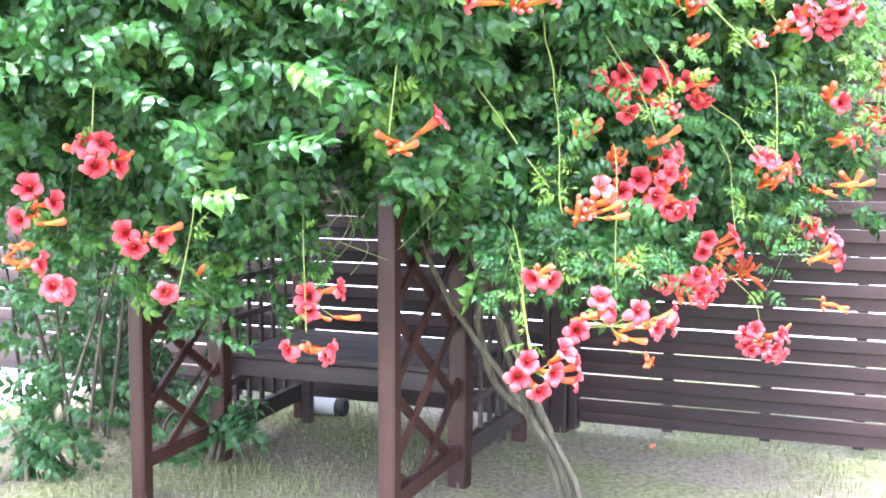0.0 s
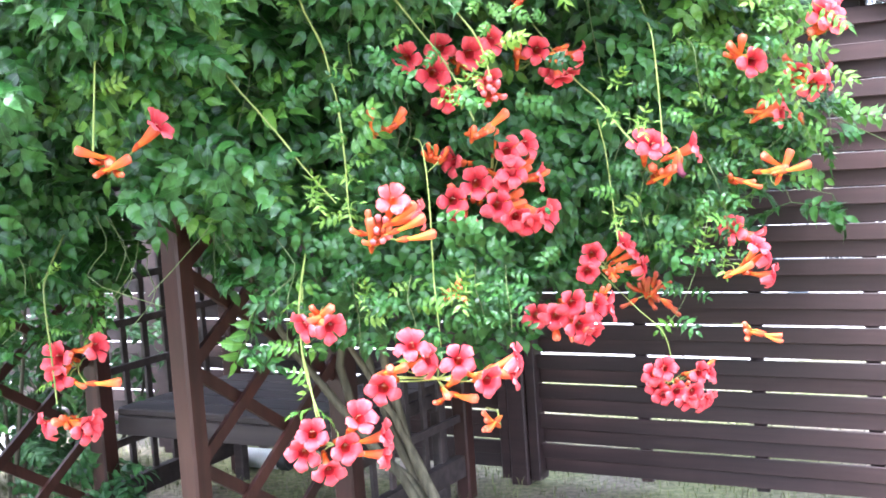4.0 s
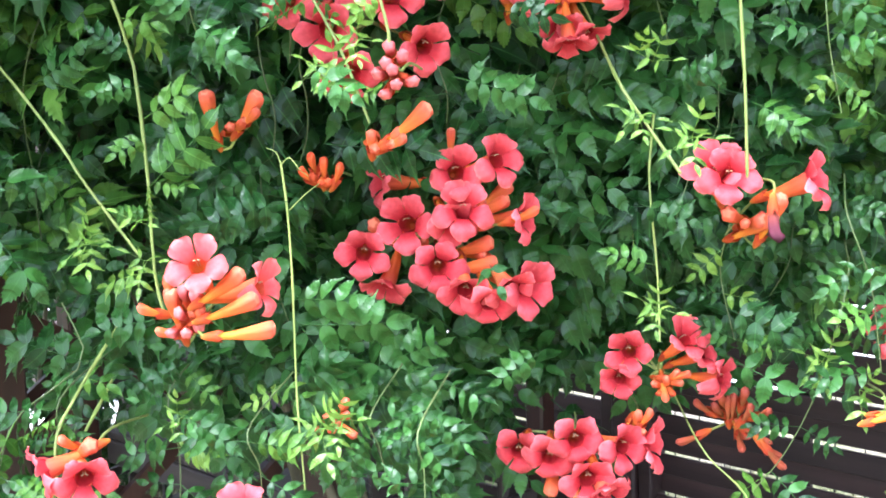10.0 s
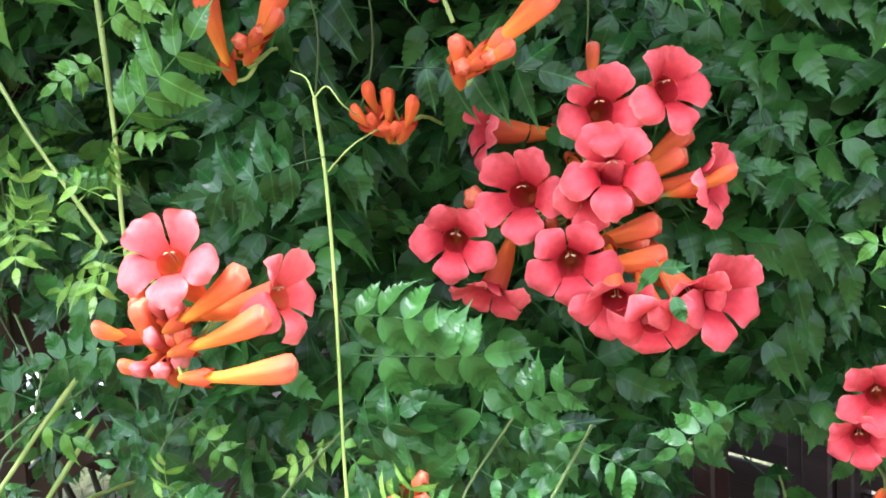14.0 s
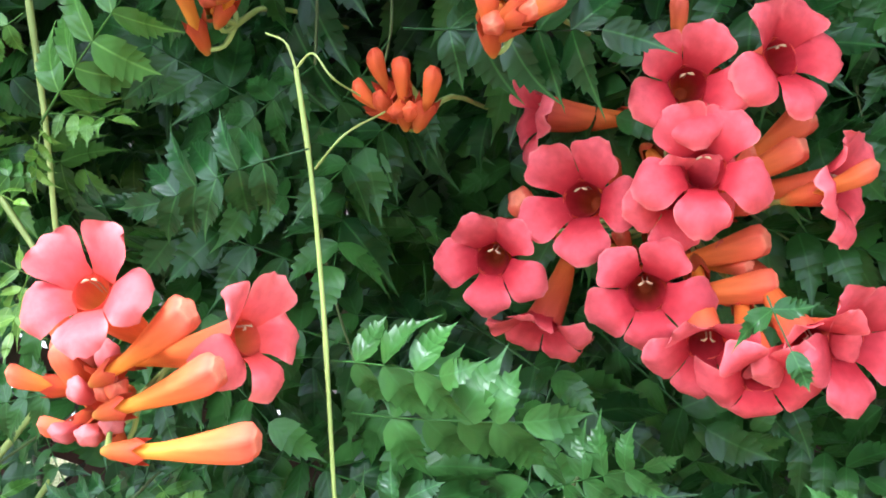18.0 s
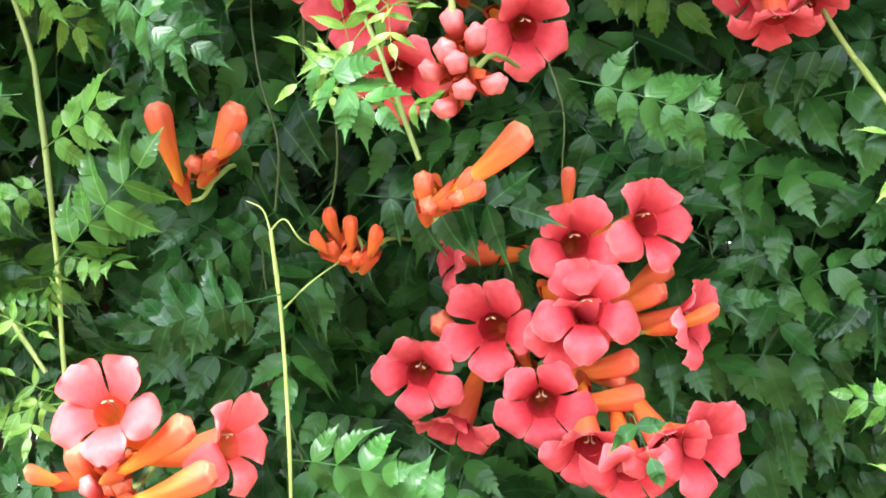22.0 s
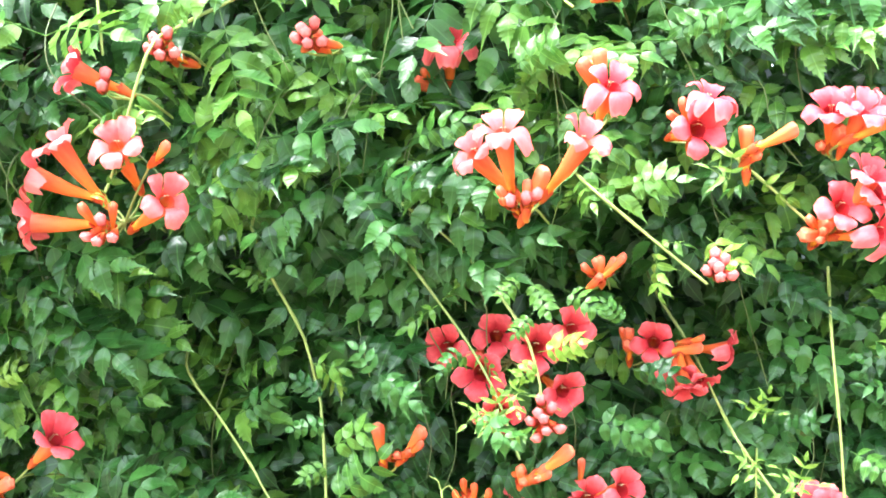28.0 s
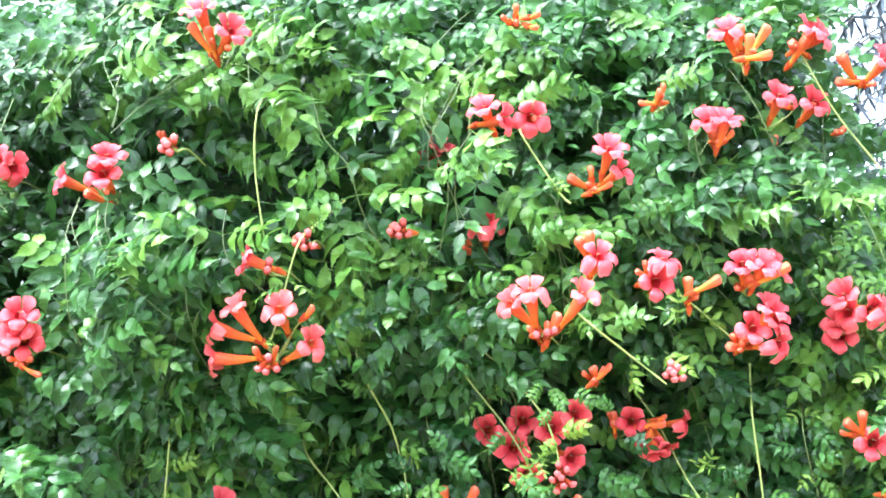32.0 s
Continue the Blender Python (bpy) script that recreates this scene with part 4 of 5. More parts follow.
CALYX_MESH = make_calyx()
TRUSS_LABEL = "cluster of coral red trumpet flowers with orange tubes and buds"
BUD_LABEL = "cluster of closed orange trumpet flower buds"


def aim(p, az, el, roll):
    """A frame at p whose z axis points az degrees to the right of -y and el degrees up."""
    a, e = radians(az), radians(el)
    z = Vector((math.sin(a) * math.cos(e), -math.cos(a) * math.cos(e), math.sin(e)))
    up = Vector((0, 0, 1)) if abs(z.z) < 0.95 else Vector((0, 1, 0))
    x = (up - z * up.dot(z)).normalized()
    m = Matrix.Identity(4)
    m.col[0][:3], m.col[1][:3], m.col[2][:3] = x, z.cross(x), z
    m.translation = p
    return m @ Matrix.Rotation(radians(roll), 4, "Z")


def truss(at, opened, buds, label="", long_buds=True, red=False, long_tubes=False, size_of=1.0):
    """One flower cluster: open flowers and buds, each given by its mouth's offset and its heading, all stalked to one point."""
    rng = random.Random(round(at[0] * 1000) * 7 + round(at[2] * 1000))
    ob = thing("flower_cluster", label or (TRUSS_LABEL if opened else BUD_LABEL), "flowers", "flower clusters of the vine", at=at)
    stalk, feet = Mesh(), []
    for i, (dx, dy, dz, az, el, *size) in enumerate(list(opened) + list(buds)):
        is_open = i < len(opened)
        m = aim(Vector((dx, dy, dz)), az, el, rng.uniform(-14, 14)) @ Matrix.Scale(size_of, 4)
        if is_open:
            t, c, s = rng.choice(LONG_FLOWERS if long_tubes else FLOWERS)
            fl = part("flower", t, None, ob, m=m)
            part("corolla", c, None, fl)
            part("stamen", s, None, fl)
            length = 0.1006 if long_tubes else 0.074
        else:
            b = rng.choice(BUDS_FADED if size and size[0] == 4 else BUDS_SLIM if size and size[0] == 3 else BUDS_RED if red or (size and size[0] == 2) else BUDS_LONG if (size[0] if size else long_buds and i % 3 != 2) else BUDS)
            fl = part("bud", b, None, ob, m=m)
            length = -min(v.co.z for v in b.vertices)
        cal = part("calyx", CALYX_MESH, None, fl)
        cal.matrix_local = pose(0.006 if is_open else 0, 0, -length + 0.004)
        foot = m @ Vector((0.006 if is_open else 0, 0, -length - 0.014))
        feet.append((foot, m.col[2].to_3d()))
    hub = sum((f for f, d in feet), Vector()) / len(feet) + Vector((0, 0.02, -0.004))
    for foot, d in feet:
        stalk.tube(curve_points([hub, (hub + foot) / 2 - d * 0.006, foot], 6), [0.002] * 3 + [0.0017] * 4, 5)
    stalk.tube(curve_points([hub, hub + Vector((0.0, 0.04, 0.012)), hub + Vector((rng.uniform(-0.03, 0.0), 0.14, 0.0))], 6), [0.0022 - 0.0001 * i for i in range(7)], 6)
    part("stalk", stalk, STEM, ob)
    every = [Vector(o[:3]) for o in list(opened) + list(buds)]
    mid = sum(every, Vector()) / len(every)
    SPOTS.append((Vector(at) + mid, 0.03 + max((e - mid).length for e in every)))
    return ob


def loose_truss(at, n_open, n_bud, radius, fat=False):
    """A cluster whose flowers spread like a fan round its foot."""
    rng = random.Random(round(at[0] * 1000) * 3 + round(at[2] * 1000))
    op, bu = [], []
    for i in range(n_open):
        az = 18 + rng.uniform(-65, 65) if n_open > 1 else 18 + rng.uniform(-40, 40)
        el = rng.uniform(-5, 55) if at[2] > 1.45 else rng.uniform(-20, 40)
        k = radius * 0.85
        op.append((math.sin(radians(az - 18)) * k, -0.02 - 0.02 * math.cos(radians(az)), math.sin(radians(el)) * k * 1.2 + rng.uniform(-0.3, 0.3) * k, az, el))
    for i in range(n_bud):
        az, el = 18 + rng.uniform(-75, 75), rng.uniform(-35, 45)
        k = radius * rng.uniform(0.6, 1.0)
        bu.append((math.sin(radians(az - 18)) * k, -0.02, math.sin(radians(el)) * k, az, el))
    return truss(at, op, bu, long_buds=fat or n_open > 0)


def bud_knot(at, n, radius):
    bu = []
    for i in range(n):
        a = i * 2.4
        r = radius * math.sqrt(i / n)
        bu.append((r * math.cos(a), -0.015 * math.cos(r / radius * 1.5), r * math.sin(a), 20 + 1500 * r * math.cos(a), 1000 * r * math.sin(a) - 10))
    return truss(at, [], bu, "knot of unopened pink-red flower buds on a fresh shoot", red=True)


def spent_truss(at, n, radius):
    """A cluster past its bloom: dull calyces on long thin stalks and a few wilted flowers."""
    rng = random.Random(17)
    bu = []
    for i in range(n):
        az, el = rng.uniform(-70, 95), rng.uniform(-75, 60)
        k = radius * rng.uniform(0.45, 1.0)
        bu.append((math.sin(radians(az)) * k, -0.03 + rng.uniform(-0.02, 0.01), math.sin(radians(el)) * k, az, el, 4))
    return truss(at, [], bu, "faded rust-orange flower cluster past its bloom, hanging among leaves")


def withered_flower(at):
    ob = thing("withered_flower", "shrivelled purple-brown trumpet flower hanging from its cluster", "flower", at=at)
    rng = random.Random(4)
    me = Mesh()
    prof = [(0.0, 0.004), (0.012, 0.006), (0.03, 0.009), (0.042, 0.0085), (0.05, 0.011), (0.058, 0.007), (0.064, 0.0015)]
    rows = [[(r * math.cos(a) * rng.uniform(0.65, 1.15) + 0.1 * z * z / 0.06, r * math.sin(a) * rng.uniform(0.65, 1.15), -0.62 * z) for a in [2 * math.pi * k / 12 for k in range(12)]] for z, r in prof]
    me.quad_grid(rows, None, True)
    part("corolla", me.data("withered_flower", WITHERED), None, ob)
    cal = part("calyx", CALYX_MESH, None, ob)
    cal.matrix_local = pose(0, 0, 0.0, 180)
    me = Mesh()
    me.tube(curve_points([(0, 0, 0.015), (0.0, 0.03, 0.03), (-0.02, 0.1, 0.03)], 6), 0.0016, 5)
    part("stalk", me, STEM, ob)


truss((-1.498, -0.220, 1.235), [(-0.033, -0.041, 0.037, 2, 40), (0.019, -0.047, 0.037, 37, 35), (-0.001, -0.065, -0.033, 22, -15), (0.055, -0.011, -0.023, 67, 5)],
      [(-0.092, -0.03, 0.015, -53, 5, 1), (0.095, -0.03, 0.004, 82, 20, 0), (0.014, -0.03, -0.008, 32, 0, 0)])
truss((-1.667, -0.170, 1.098), [(-0.027, -0.035, 0.053, -3, 30), (0.041, -0.017, 0.011, 62, 15), (-0.066, -0.011, -0.039, -23, 0)],
      [(0.069, -0.03, -0.048, 97, 0, 1), (-0.001, -0.03, -0.031, 22, -10, 0), (-0.008, -0.03, 0.007, 22, 20, 0)])
truss((-1.394, -0.120, 1.001), [(-0.067, -0.011, 0.019, -23, 15), (-0.031, -0.047, -0.025, 7, -20), (0.047, -0.035, 0.005, 47, 10)],
      [(0.101, -0.03, 0.035, 100, 12, 1), (-0.0, -0.03, -0.008, 32, 0, 0), (0.0, -0.03, 0.015, 22, 30, 0)])
truss((-1.717, -0.170, 0.938), [(0.049, 0.001, 0.004, 77, 10)],
      [(-0.051, -0.03, 0.008, -53, 5, 1), (0.0, -0.03, -0.008, 2, -10, 0), (0.016, -0.03, 0.007, 42, 20, 1)])
truss((-1.617, -0.170, 0.86), [(0.019, -0.023, 0.007, 57, 15), (-0.023, -0.035, 0.024, -3, 30)],
      [(0.002, -0.03, -0.026, 22, -20, 0), (-0.013, -0.03, -0.008, -8, 0, 0)])
loose_truss((-1.343, -0.1, 0.845), 1, 2, 0.03)
loose_truss((-1.718, -0.2, 0.988), 0, 4, 0.03)
loose_truss((-1.259, 0.0, 0.901), 0, 2, 0.02)
truss((-0.723, -0.277, 1.291), [(0.131, -0.003, 0.046, 74, 40)],
      [(-0.045, -0.03, -0.003, -53, 12, 1), (-0.007, -0.03, -0.059, -8, -20, 0), (0.026, -0.03, -0.033, 22, 10, 1), (0.051, -0.03, -0.06, 42, -20, 0), (0.072, -0.03, -0.027, 82, 15, 1), (-0.012, -0.03, -0.026, -18, 0, 0)])
truss((-0.916, -0.021, 0.857), [(0.059, -0.005, -0.01, 72, 15), (-0.039, -0.029, -0.075, -8, -10), (-0.043, -0.017, -0.03, -18, 20)],
      [(0.111, -0.03, -0.101, 102, -8, 1), (0.001, -0.03, -0.025, 32, 30, 0), (0.026, -0.03, -0.107, 62, -25, 0)])
truss((-0.962, -0.021, 0.706), [(-0.063, 0.022, -0.048, -50, 0), (0.082, 0.001, -0.043, 77, 10), (0.067, -0.023, -0.05, 57, -5)],
      [(0.018, -0.03, -0.05, 22, -40, 0), (0.005, -0.03, -0.02, -8, 40, 0), (-0.016, -0.03, -0.034, -38, 5, 1)])
truss((-0.255, -0.184, 0.67), [(-0.083, -0.047, -0.011, 7, 25), (-0.11, -0.035, -0.06, -3, 0), (-0.05, -0.059, -0.097, 17, -15), (-0.008, -0.059, -0.045, 27, 5), (0.026, -0.047, 0.021, 37, 40), (0.073, 0.001, -0.033, 77, 20), (0.072, 0.007, -0.08, 82, 0)],
      [(-0.064, -0.03, -0.033, 12, 20), (0.023, -0.03, -0.071, 62, -5), (0.013, -0.03, -0.035, 52, 20, 0)])
truss((-0.018, -0.140, 0.729), [(0.005, -0.059, 0.065, 17, 25), (0.066, -0.047, 0.011, 37, 0), (-0.1, -0.029, 0.103, -8, 50), (-0.169, -0.035, 0.004, -3, 0), (-0.058, -0.017, 0.063, 62, 20), (0.135, 0.007, 0.053, 82, 25), (0.123, 0.007, 0.017, 82, 5)],
      [(-0.028, -0.03, -0.027, 12, -10), (-0.06, -0.03, -0.038, -28, -5), (0.034, -0.03, -0.036, 52, -10), (-0.005, -0.03, 0.015, 22, 20), (0.089, -0.03, 0.037, 82, 25), (-0.151, -0.03, 0.045, -8, 30), (-0.109, -0.03, 0.046, 72, 10)])
loose_truss((0.063, -0.1, 0.627), 0, 5, 0.05)
loose_truss((-0.293, -0.22, 0.91), 2, 2, 0.06)
loose_truss((-0.026, -0.06, 0.921), 0, 7, 0.06)
truss((0.52, 0.230, 0.618), [(-0.077, -0.035, 0.041, -3, 20), (-0.048, -0.047, 0.057, 7, 25), (-0.072, -0.029, 0.004, -8, 0), (-0.022, -0.059, -0.003, 17, 0), (0.016, -0.059, -0.008, 27, -5), (0.039, -0.047, 0.04, 37, 15), (0.067, -0.023, 0.034, 57, 20), (0.06, -0.029, -0.035, 52, -10), (0.043, -0.047, -0.035, 37, -15), (-0.001, -0.065, -0.03, 22, -25), (-0.056, -0.041, -0.015, 2, -10)],
      [(0.078, -0.03, 0.065, 82, 30), (0.01, -0.03, 0.01, 20, 20, 0), (-0.02, -0.03, 0.02, 0, 30, 0)], size_of=0.8)
truss((0.696, 0.147, 0.92), [(0.027, -0.017, 0.024, 62, 25), (0.042, -0.011, -0.028, 67, 0), (0.001, -0.041, 0.053, 42, 50)],
      [(-0.011, -0.03, 0.0, 82, 20), (-0.036, -0.03, -0.01, 52, 10, 0), (-0.026, -0.03, -0.021, 22, -10, 0)], size_of=0.84)
loose_truss((0.688, 0.25, 0.99), 2, 2, 0.05)
loose_truss((0.681, 0.1, 0.762), 0, 5, 0.06)
truss((0.777, 0.180, 1.151), [],
      [(0.059, -0.03, -0.007, 107, 5, 1), (0.02, -0.03, 0.033, 67, 60, 1), (-0.055, -0.03, 0.022, -53, 20, 1), (-0.025, -0.03, -0.024, 2, -20, 0), (0.006, -0.03, -0.013, 62, 0, 1)])
loose_truss((0.748, 0.2, 1.281), 2, 2, 0.05)
loose_truss((0.843, 0.2, 1.25), 0, 2, 0.04)
loose_truss((0.845, 0.15, 1.348), 2, 2, 0.05)
loose_truss((0.679, 0.2, 1.117), 0, 3, 0.07)
loose_truss((0.886, 0.15, 1.47), 2, 3, 0.06)
spent_truss((0.445, 0.27, 0.85), 16, 0.09)
loose_truss((0.323, 0.18, 0.861), 0, 4, 0.04)
loose_truss((0.928, 0.2, 1.702), 2, 3, 0.07)
loose_truss((0.901, 0.2, 1.52), 1, 3, 0.06)
loose_truss((0.835, 0.2, 1.381), 1, 2, 0.05)
loose_truss((0.677, 0.15, 1.64), 2, 1, 0.05)
truss((-0.901, -0.520, 1.676), [(0.03, -0.059, 0.064, 27, 40), (-0.025, -0.029, 0.019, -8, 15), (0.024, -0.035, 0.01, 47, 10), (0.012, -0.053, 0.032, 12, 25)],
      [(0.0, -0.03, -0.044, 22, -20, 0), (0.034, -0.03, -0.035, 62, -10, 0), (-0.02, -0.03, -0.032, -18, -10, 0), (0.054, -0.03, -0.069, 82, -30, 0), (0.007, -0.03, -0.022, 27, 10, 1)])
truss((-0.466, -0.470, 2.279), [(-0.034, -0.041, 0.05, 2, 55), (0.032, -0.023, -0.0, 57, 35)],
      [(-0.065, -0.03, 0.015, -33, 45, 1), (-0.013, -0.03, -0.027, 22, 0, 0), (0.024, -0.03, -0.05, 37, -30, 0), (-0.025, -0.03, 0.004, 2, 50, 1)])
truss((-0.756, -0.470, 2.007), [(0.05, -0.053, 0.043, 32, 45), (0.041, -0.059, 0.006, 17, 25), (-0.112, 0.013, 0.019, -43, 25)],
      [(-0.02, -0.03, -0.033, -18, 10, 1), (0.054, -0.03, 0.0, 72, 20, 0), (0.033, -0.03, -0.038, 32, -20, 0)])
loose_truss((-0.995, -0.45, 2.04), 2, 1, 0.05)
loose_truss((-0.669, -0.35, 2.103), 0, 3, 0.03)
loose_truss((0.074, -0.2, 2.304), 0, 5, 0.06)
truss((0.527, -0.020, 2.249), [(-0.046, -0.017, 0.035, -18, 55)],
      [(-0.015, -0.03, 0.027, 12, 60, 1), (0.047, -0.03, 0.014, 77, 45, 1), (0.045, -0.03, -0.049, 102, 0, 1), (0.006, -0.03, 0.005, 32, 65, 1), (-0.029, -0.03, -0.008, -28, 20, 0), (0.009, -0.03, -0.038, 32, -30, 0)])
truss((0.646, 0.080, 2.265), [(0.013, -0.029, 0.019, 52, 50), (0.032, 0.001, 0.007, 77, 25)],
      [(-0.037, -0.03, -0.017, -28, 10, 1), (-0.026, -0.03, -0.025, 2, -10, 0), (-0.001, -0.03, -0.01, 42, 30, 1)])
loose_truss((0.764, 0.1, 2.168), 1, 4, 0.08)
loose_truss((0.575, 0.1, 2.133), 1, 1, 0.03)
loose_truss((0.645, 0.15, 2.129), 1, 1, 0.03)
truss((0.455, -0.003, 2.068), [(-0.021, -0.035, 0.026, -3, 50), (0.014, -0.047, 0.019, 37, 60)],
      [(0.009, -0.03, -0.031, 42, -10, 0), (-0.009, -0.03, -0.035, 2, -20, 0), (0.028, -0.03, -0.015, 72, 30, 0), (-0.013, -0.03, -0.01, 2, 20, 1)])
loose_truss((0.338, -0.1, 2.119), 0, 3, 0.05)
loose_truss((0.02, -0.22, 2.092), 2, 0, 0.04)
loose_truss((0.101, -0.2, 2.087), 1, 1, 0.04)
truss((0.217, -0.120, 1.989), [(0.027, -0.053, 0.039, 32, 52), (0.045, -0.005, -0.003, 72, 30)],
      [(-0.069, -0.03, -0.02, -48, 20, 1), (-0.02, -0.03, 0.002, 7, 65, 0), (0.024, -0.03, -0.044, 82, 10, 0), (-0.012, -0.03, -0.052, 22, -20, 0), (-0.029, -0.03, -0.039, -18, 0, 0)])
loose_truss((-0.166, -0.05, 2.054), 2, 1, 0.04)
loose_truss((-0.356, -0.35, 1.857), 0, 6, 0.04)
loose_truss((-0.167, -0.3, 1.869), 0, 5, 0.03)
truss((-0.39, -0.45, 1.80), [(-0.04, -0.03, 0.022, -58, 28)],
      [(0.01, -0.03, -0.012, 30, -10, 2), (0.016, -0.03, 0.008, 40, 30, 2)], label="single coral trumpet flower on its hanging stem")
truss((0.201, -0.175, 1.803), [(0.019, -0.051, -0.001, 34, 40)],
      [(-0.008, -0.03, 0.044, -3, 62, 1), (-0.032, -0.03, 0.031, -28, 45, 1), (0.026, -0.03, -0.042, 32, -30, 0)])
truss((0.308, -0.120, 1.759), [(0.028, -0.023, 0.037, 57, 60), (0.014, -0.041, -0.015, 42, 5)],
      [(-0.034, -0.03, 0.003, -38, 10, 0), (-0.015, -0.03, 0.024, -8, 40, 0)])
truss((0.39, -0.070, 1.729), [],
      [(0.049, -0.03, 0.01, 97, 18, 1), (-0.017, -0.03, 0.022, 14, 70, 1), (-0.023, -0.03, -0.016, -8, 0, 0), (-0.001, -0.03, -0.023, 42, -10, 0), (0.005, -0.03, -0.006, 62, 30, 0)])
truss((0.506, -0.019, 1.759), [(-0.025, -0.047, 0.023, 7, 45), (0.016, -0.047, 0.018, 37, 50), (0.044, -0.005, 0.01, 72, 30)],
      [(0.067, -0.03, 0.0, 92, 20, 1), (-0.042, -0.03, -0.038, 2, -20, 0), (-0.012, -0.03, -0.017, 22, 10, 1)])
loose_truss((-0.038, -0.1, 1.833), 2, 2, 0.08)
loose_truss((0.174, -0.08, 1.557), 0, 7, 0.05)
bud_knot((0.339, -0.15, 1.555), 7, 0.024)
loose_truss((0.708, 0.1, 1.661), 4, 0, 0.06)
loose_truss((0.699, 0.15, 2.066), 0, 3, 0.03)
loose_truss((0.705, 0.15, 1.413), 1, 4, 0.07)
loose_truss((0.561, 0.15, 2.06), 0, 3, 0.03)
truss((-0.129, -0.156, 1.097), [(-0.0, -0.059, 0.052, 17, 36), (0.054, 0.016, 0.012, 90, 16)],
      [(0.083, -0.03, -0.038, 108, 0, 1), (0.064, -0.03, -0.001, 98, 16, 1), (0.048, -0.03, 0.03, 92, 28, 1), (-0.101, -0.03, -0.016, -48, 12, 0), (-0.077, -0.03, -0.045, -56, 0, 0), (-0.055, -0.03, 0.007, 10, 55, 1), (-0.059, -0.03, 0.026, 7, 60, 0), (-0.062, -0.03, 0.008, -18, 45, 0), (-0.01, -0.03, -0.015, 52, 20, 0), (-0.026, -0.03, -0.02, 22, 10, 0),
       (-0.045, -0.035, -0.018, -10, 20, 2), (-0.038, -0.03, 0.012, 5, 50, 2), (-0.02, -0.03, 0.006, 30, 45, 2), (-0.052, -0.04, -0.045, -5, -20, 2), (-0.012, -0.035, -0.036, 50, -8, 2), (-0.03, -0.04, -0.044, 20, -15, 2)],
      label="coral trumpet flowers, petals coloured sunlit, with long orange tubes on a hanging stem", long_tubes=True)
truss((0.091, 0.076, 1.144), [(-0.102, -0.06, -0.019, 18, 2), (-0.048, -0.043, 0.02, 4, 12), (0.023, -0.048, 0.019, 36, -14), (0.002, -0.062, -0.036, 20, 3), (0.031, -0.059, 0.089, 27, 12), (0.081, -0.023, 0.103, 57, 18), (0.04, -0.065, 0.043, 22, 25), (0.106, 0.007, 0.023, 82, 8), (0.118, -0.029, -0.066, 52, 3), (0.039, -0.065, -0.07, 22, -28), (0.071, -0.059, -0.088, 27, -25), (0.095, -0.041, -0.07, 42, -25), (-0.089, -0.023, -0.075, -13, -45), (-0.11, 0.025, 0.073, -53, 12)],
      [(0.009, 0.0, 0.138, 32, 65), (0.088, 0.0, 0.062, 77, 30), (0.083, 0.0, 0.043, 82, 22), (0.125, 0.0, 0.029, 97, 15), (0.065, 0.0, -0.043, 102, 3), (-0.112, 0.0, 0.009, -8, 25), (0.047, 0.0, 0.004, 47, 0), (0.06, 0.0, -0.016, 82, 12), (-0.036, 0.0, -0.014, 12, 20, 0), (0.034, 0.0, -0.022, 42, 10, 0), (0.048, 0.0, -0.033, 52, 0, 0), (0.037, 0.0, -0.055, 42, -10, 0), (-0.042, 0.0, 0.035, 12, 30, 0), (0.053, 0.0, 0.039, 52, 30, 0), (0.063, 0.0, 0.011, 62, 10, 0), (0.028, 0.0, 0.062, 32, 40, 0), (-0.012, 0.0, -0.009, 22, 10, 0), (-0.06, 0.0, -0.026, 2, 0, 0)],
      label="dense open cluster of coral red trumpet flowers against dark leaves")
truss((0.364, 0.233, 0.927), [(-0.053, -0.041, 0.036, 2, 5), (-0.068, -0.035, -0.008, -3, -12), (0.030, -0.035, 0.061, 50, 42), (0.052, -0.017, 0.036, 66, 30), (0.079, -0.005, -0.004, 70, 8)],
      [(0.016, -0.03, 0.004, 42, 25, 0), (-0.003, -0.03, -0.038, 22, -60, 0), (0.033, -0.03, 0.002, 72, 12, 0), (0.0, -0.035, -0.004, 10, 30, 0), (-0.02, -0.03, -0.016, -20, 5, 0), (0.02, -0.03, -0.014, 55, -5, 0), (-0.012, -0.03, -0.03, -10, -30, 3), (0.008, -0.03, -0.03, 30, -35, 3)], size_of=0.84)
truss((0.247, 0.168, 0.829), [(-0.083, -0.041, -0.001, 2, 0), (-0.035, -0.053, -0.004, 12, -5), (0.007, -0.065, 0.029, 22, 5), (0.022, -0.059, -0.029, 27, -5), (0.07, -0.029, 0.013, 52, 5), (0.103, 0.007, 0.008, 82, 10), (0.046, -0.053, -0.052, 32, -30)],
      [(-0.038, -0.03, -0.066, 2, -50), (-0.002, -0.03, -0.071, 22, -60)])
truss((0.483, 0.111, 1.193), [(-0.045, -0.035, 0.037, -3, 45), (-0.024, -0.059, 0.031, 17, 25), (0.079, 0.001, 0.02, 77, 25)],
      [(0.038, -0.03, -0.004, 42, 50), (-0.031, -0.03, -0.027, -18, 10), (-0.008, -0.03, -0.039, 12, 0), (0.015, -0.03, -0.035, 32, 10), (0.03, -0.03, -0.032, 52, 20)])
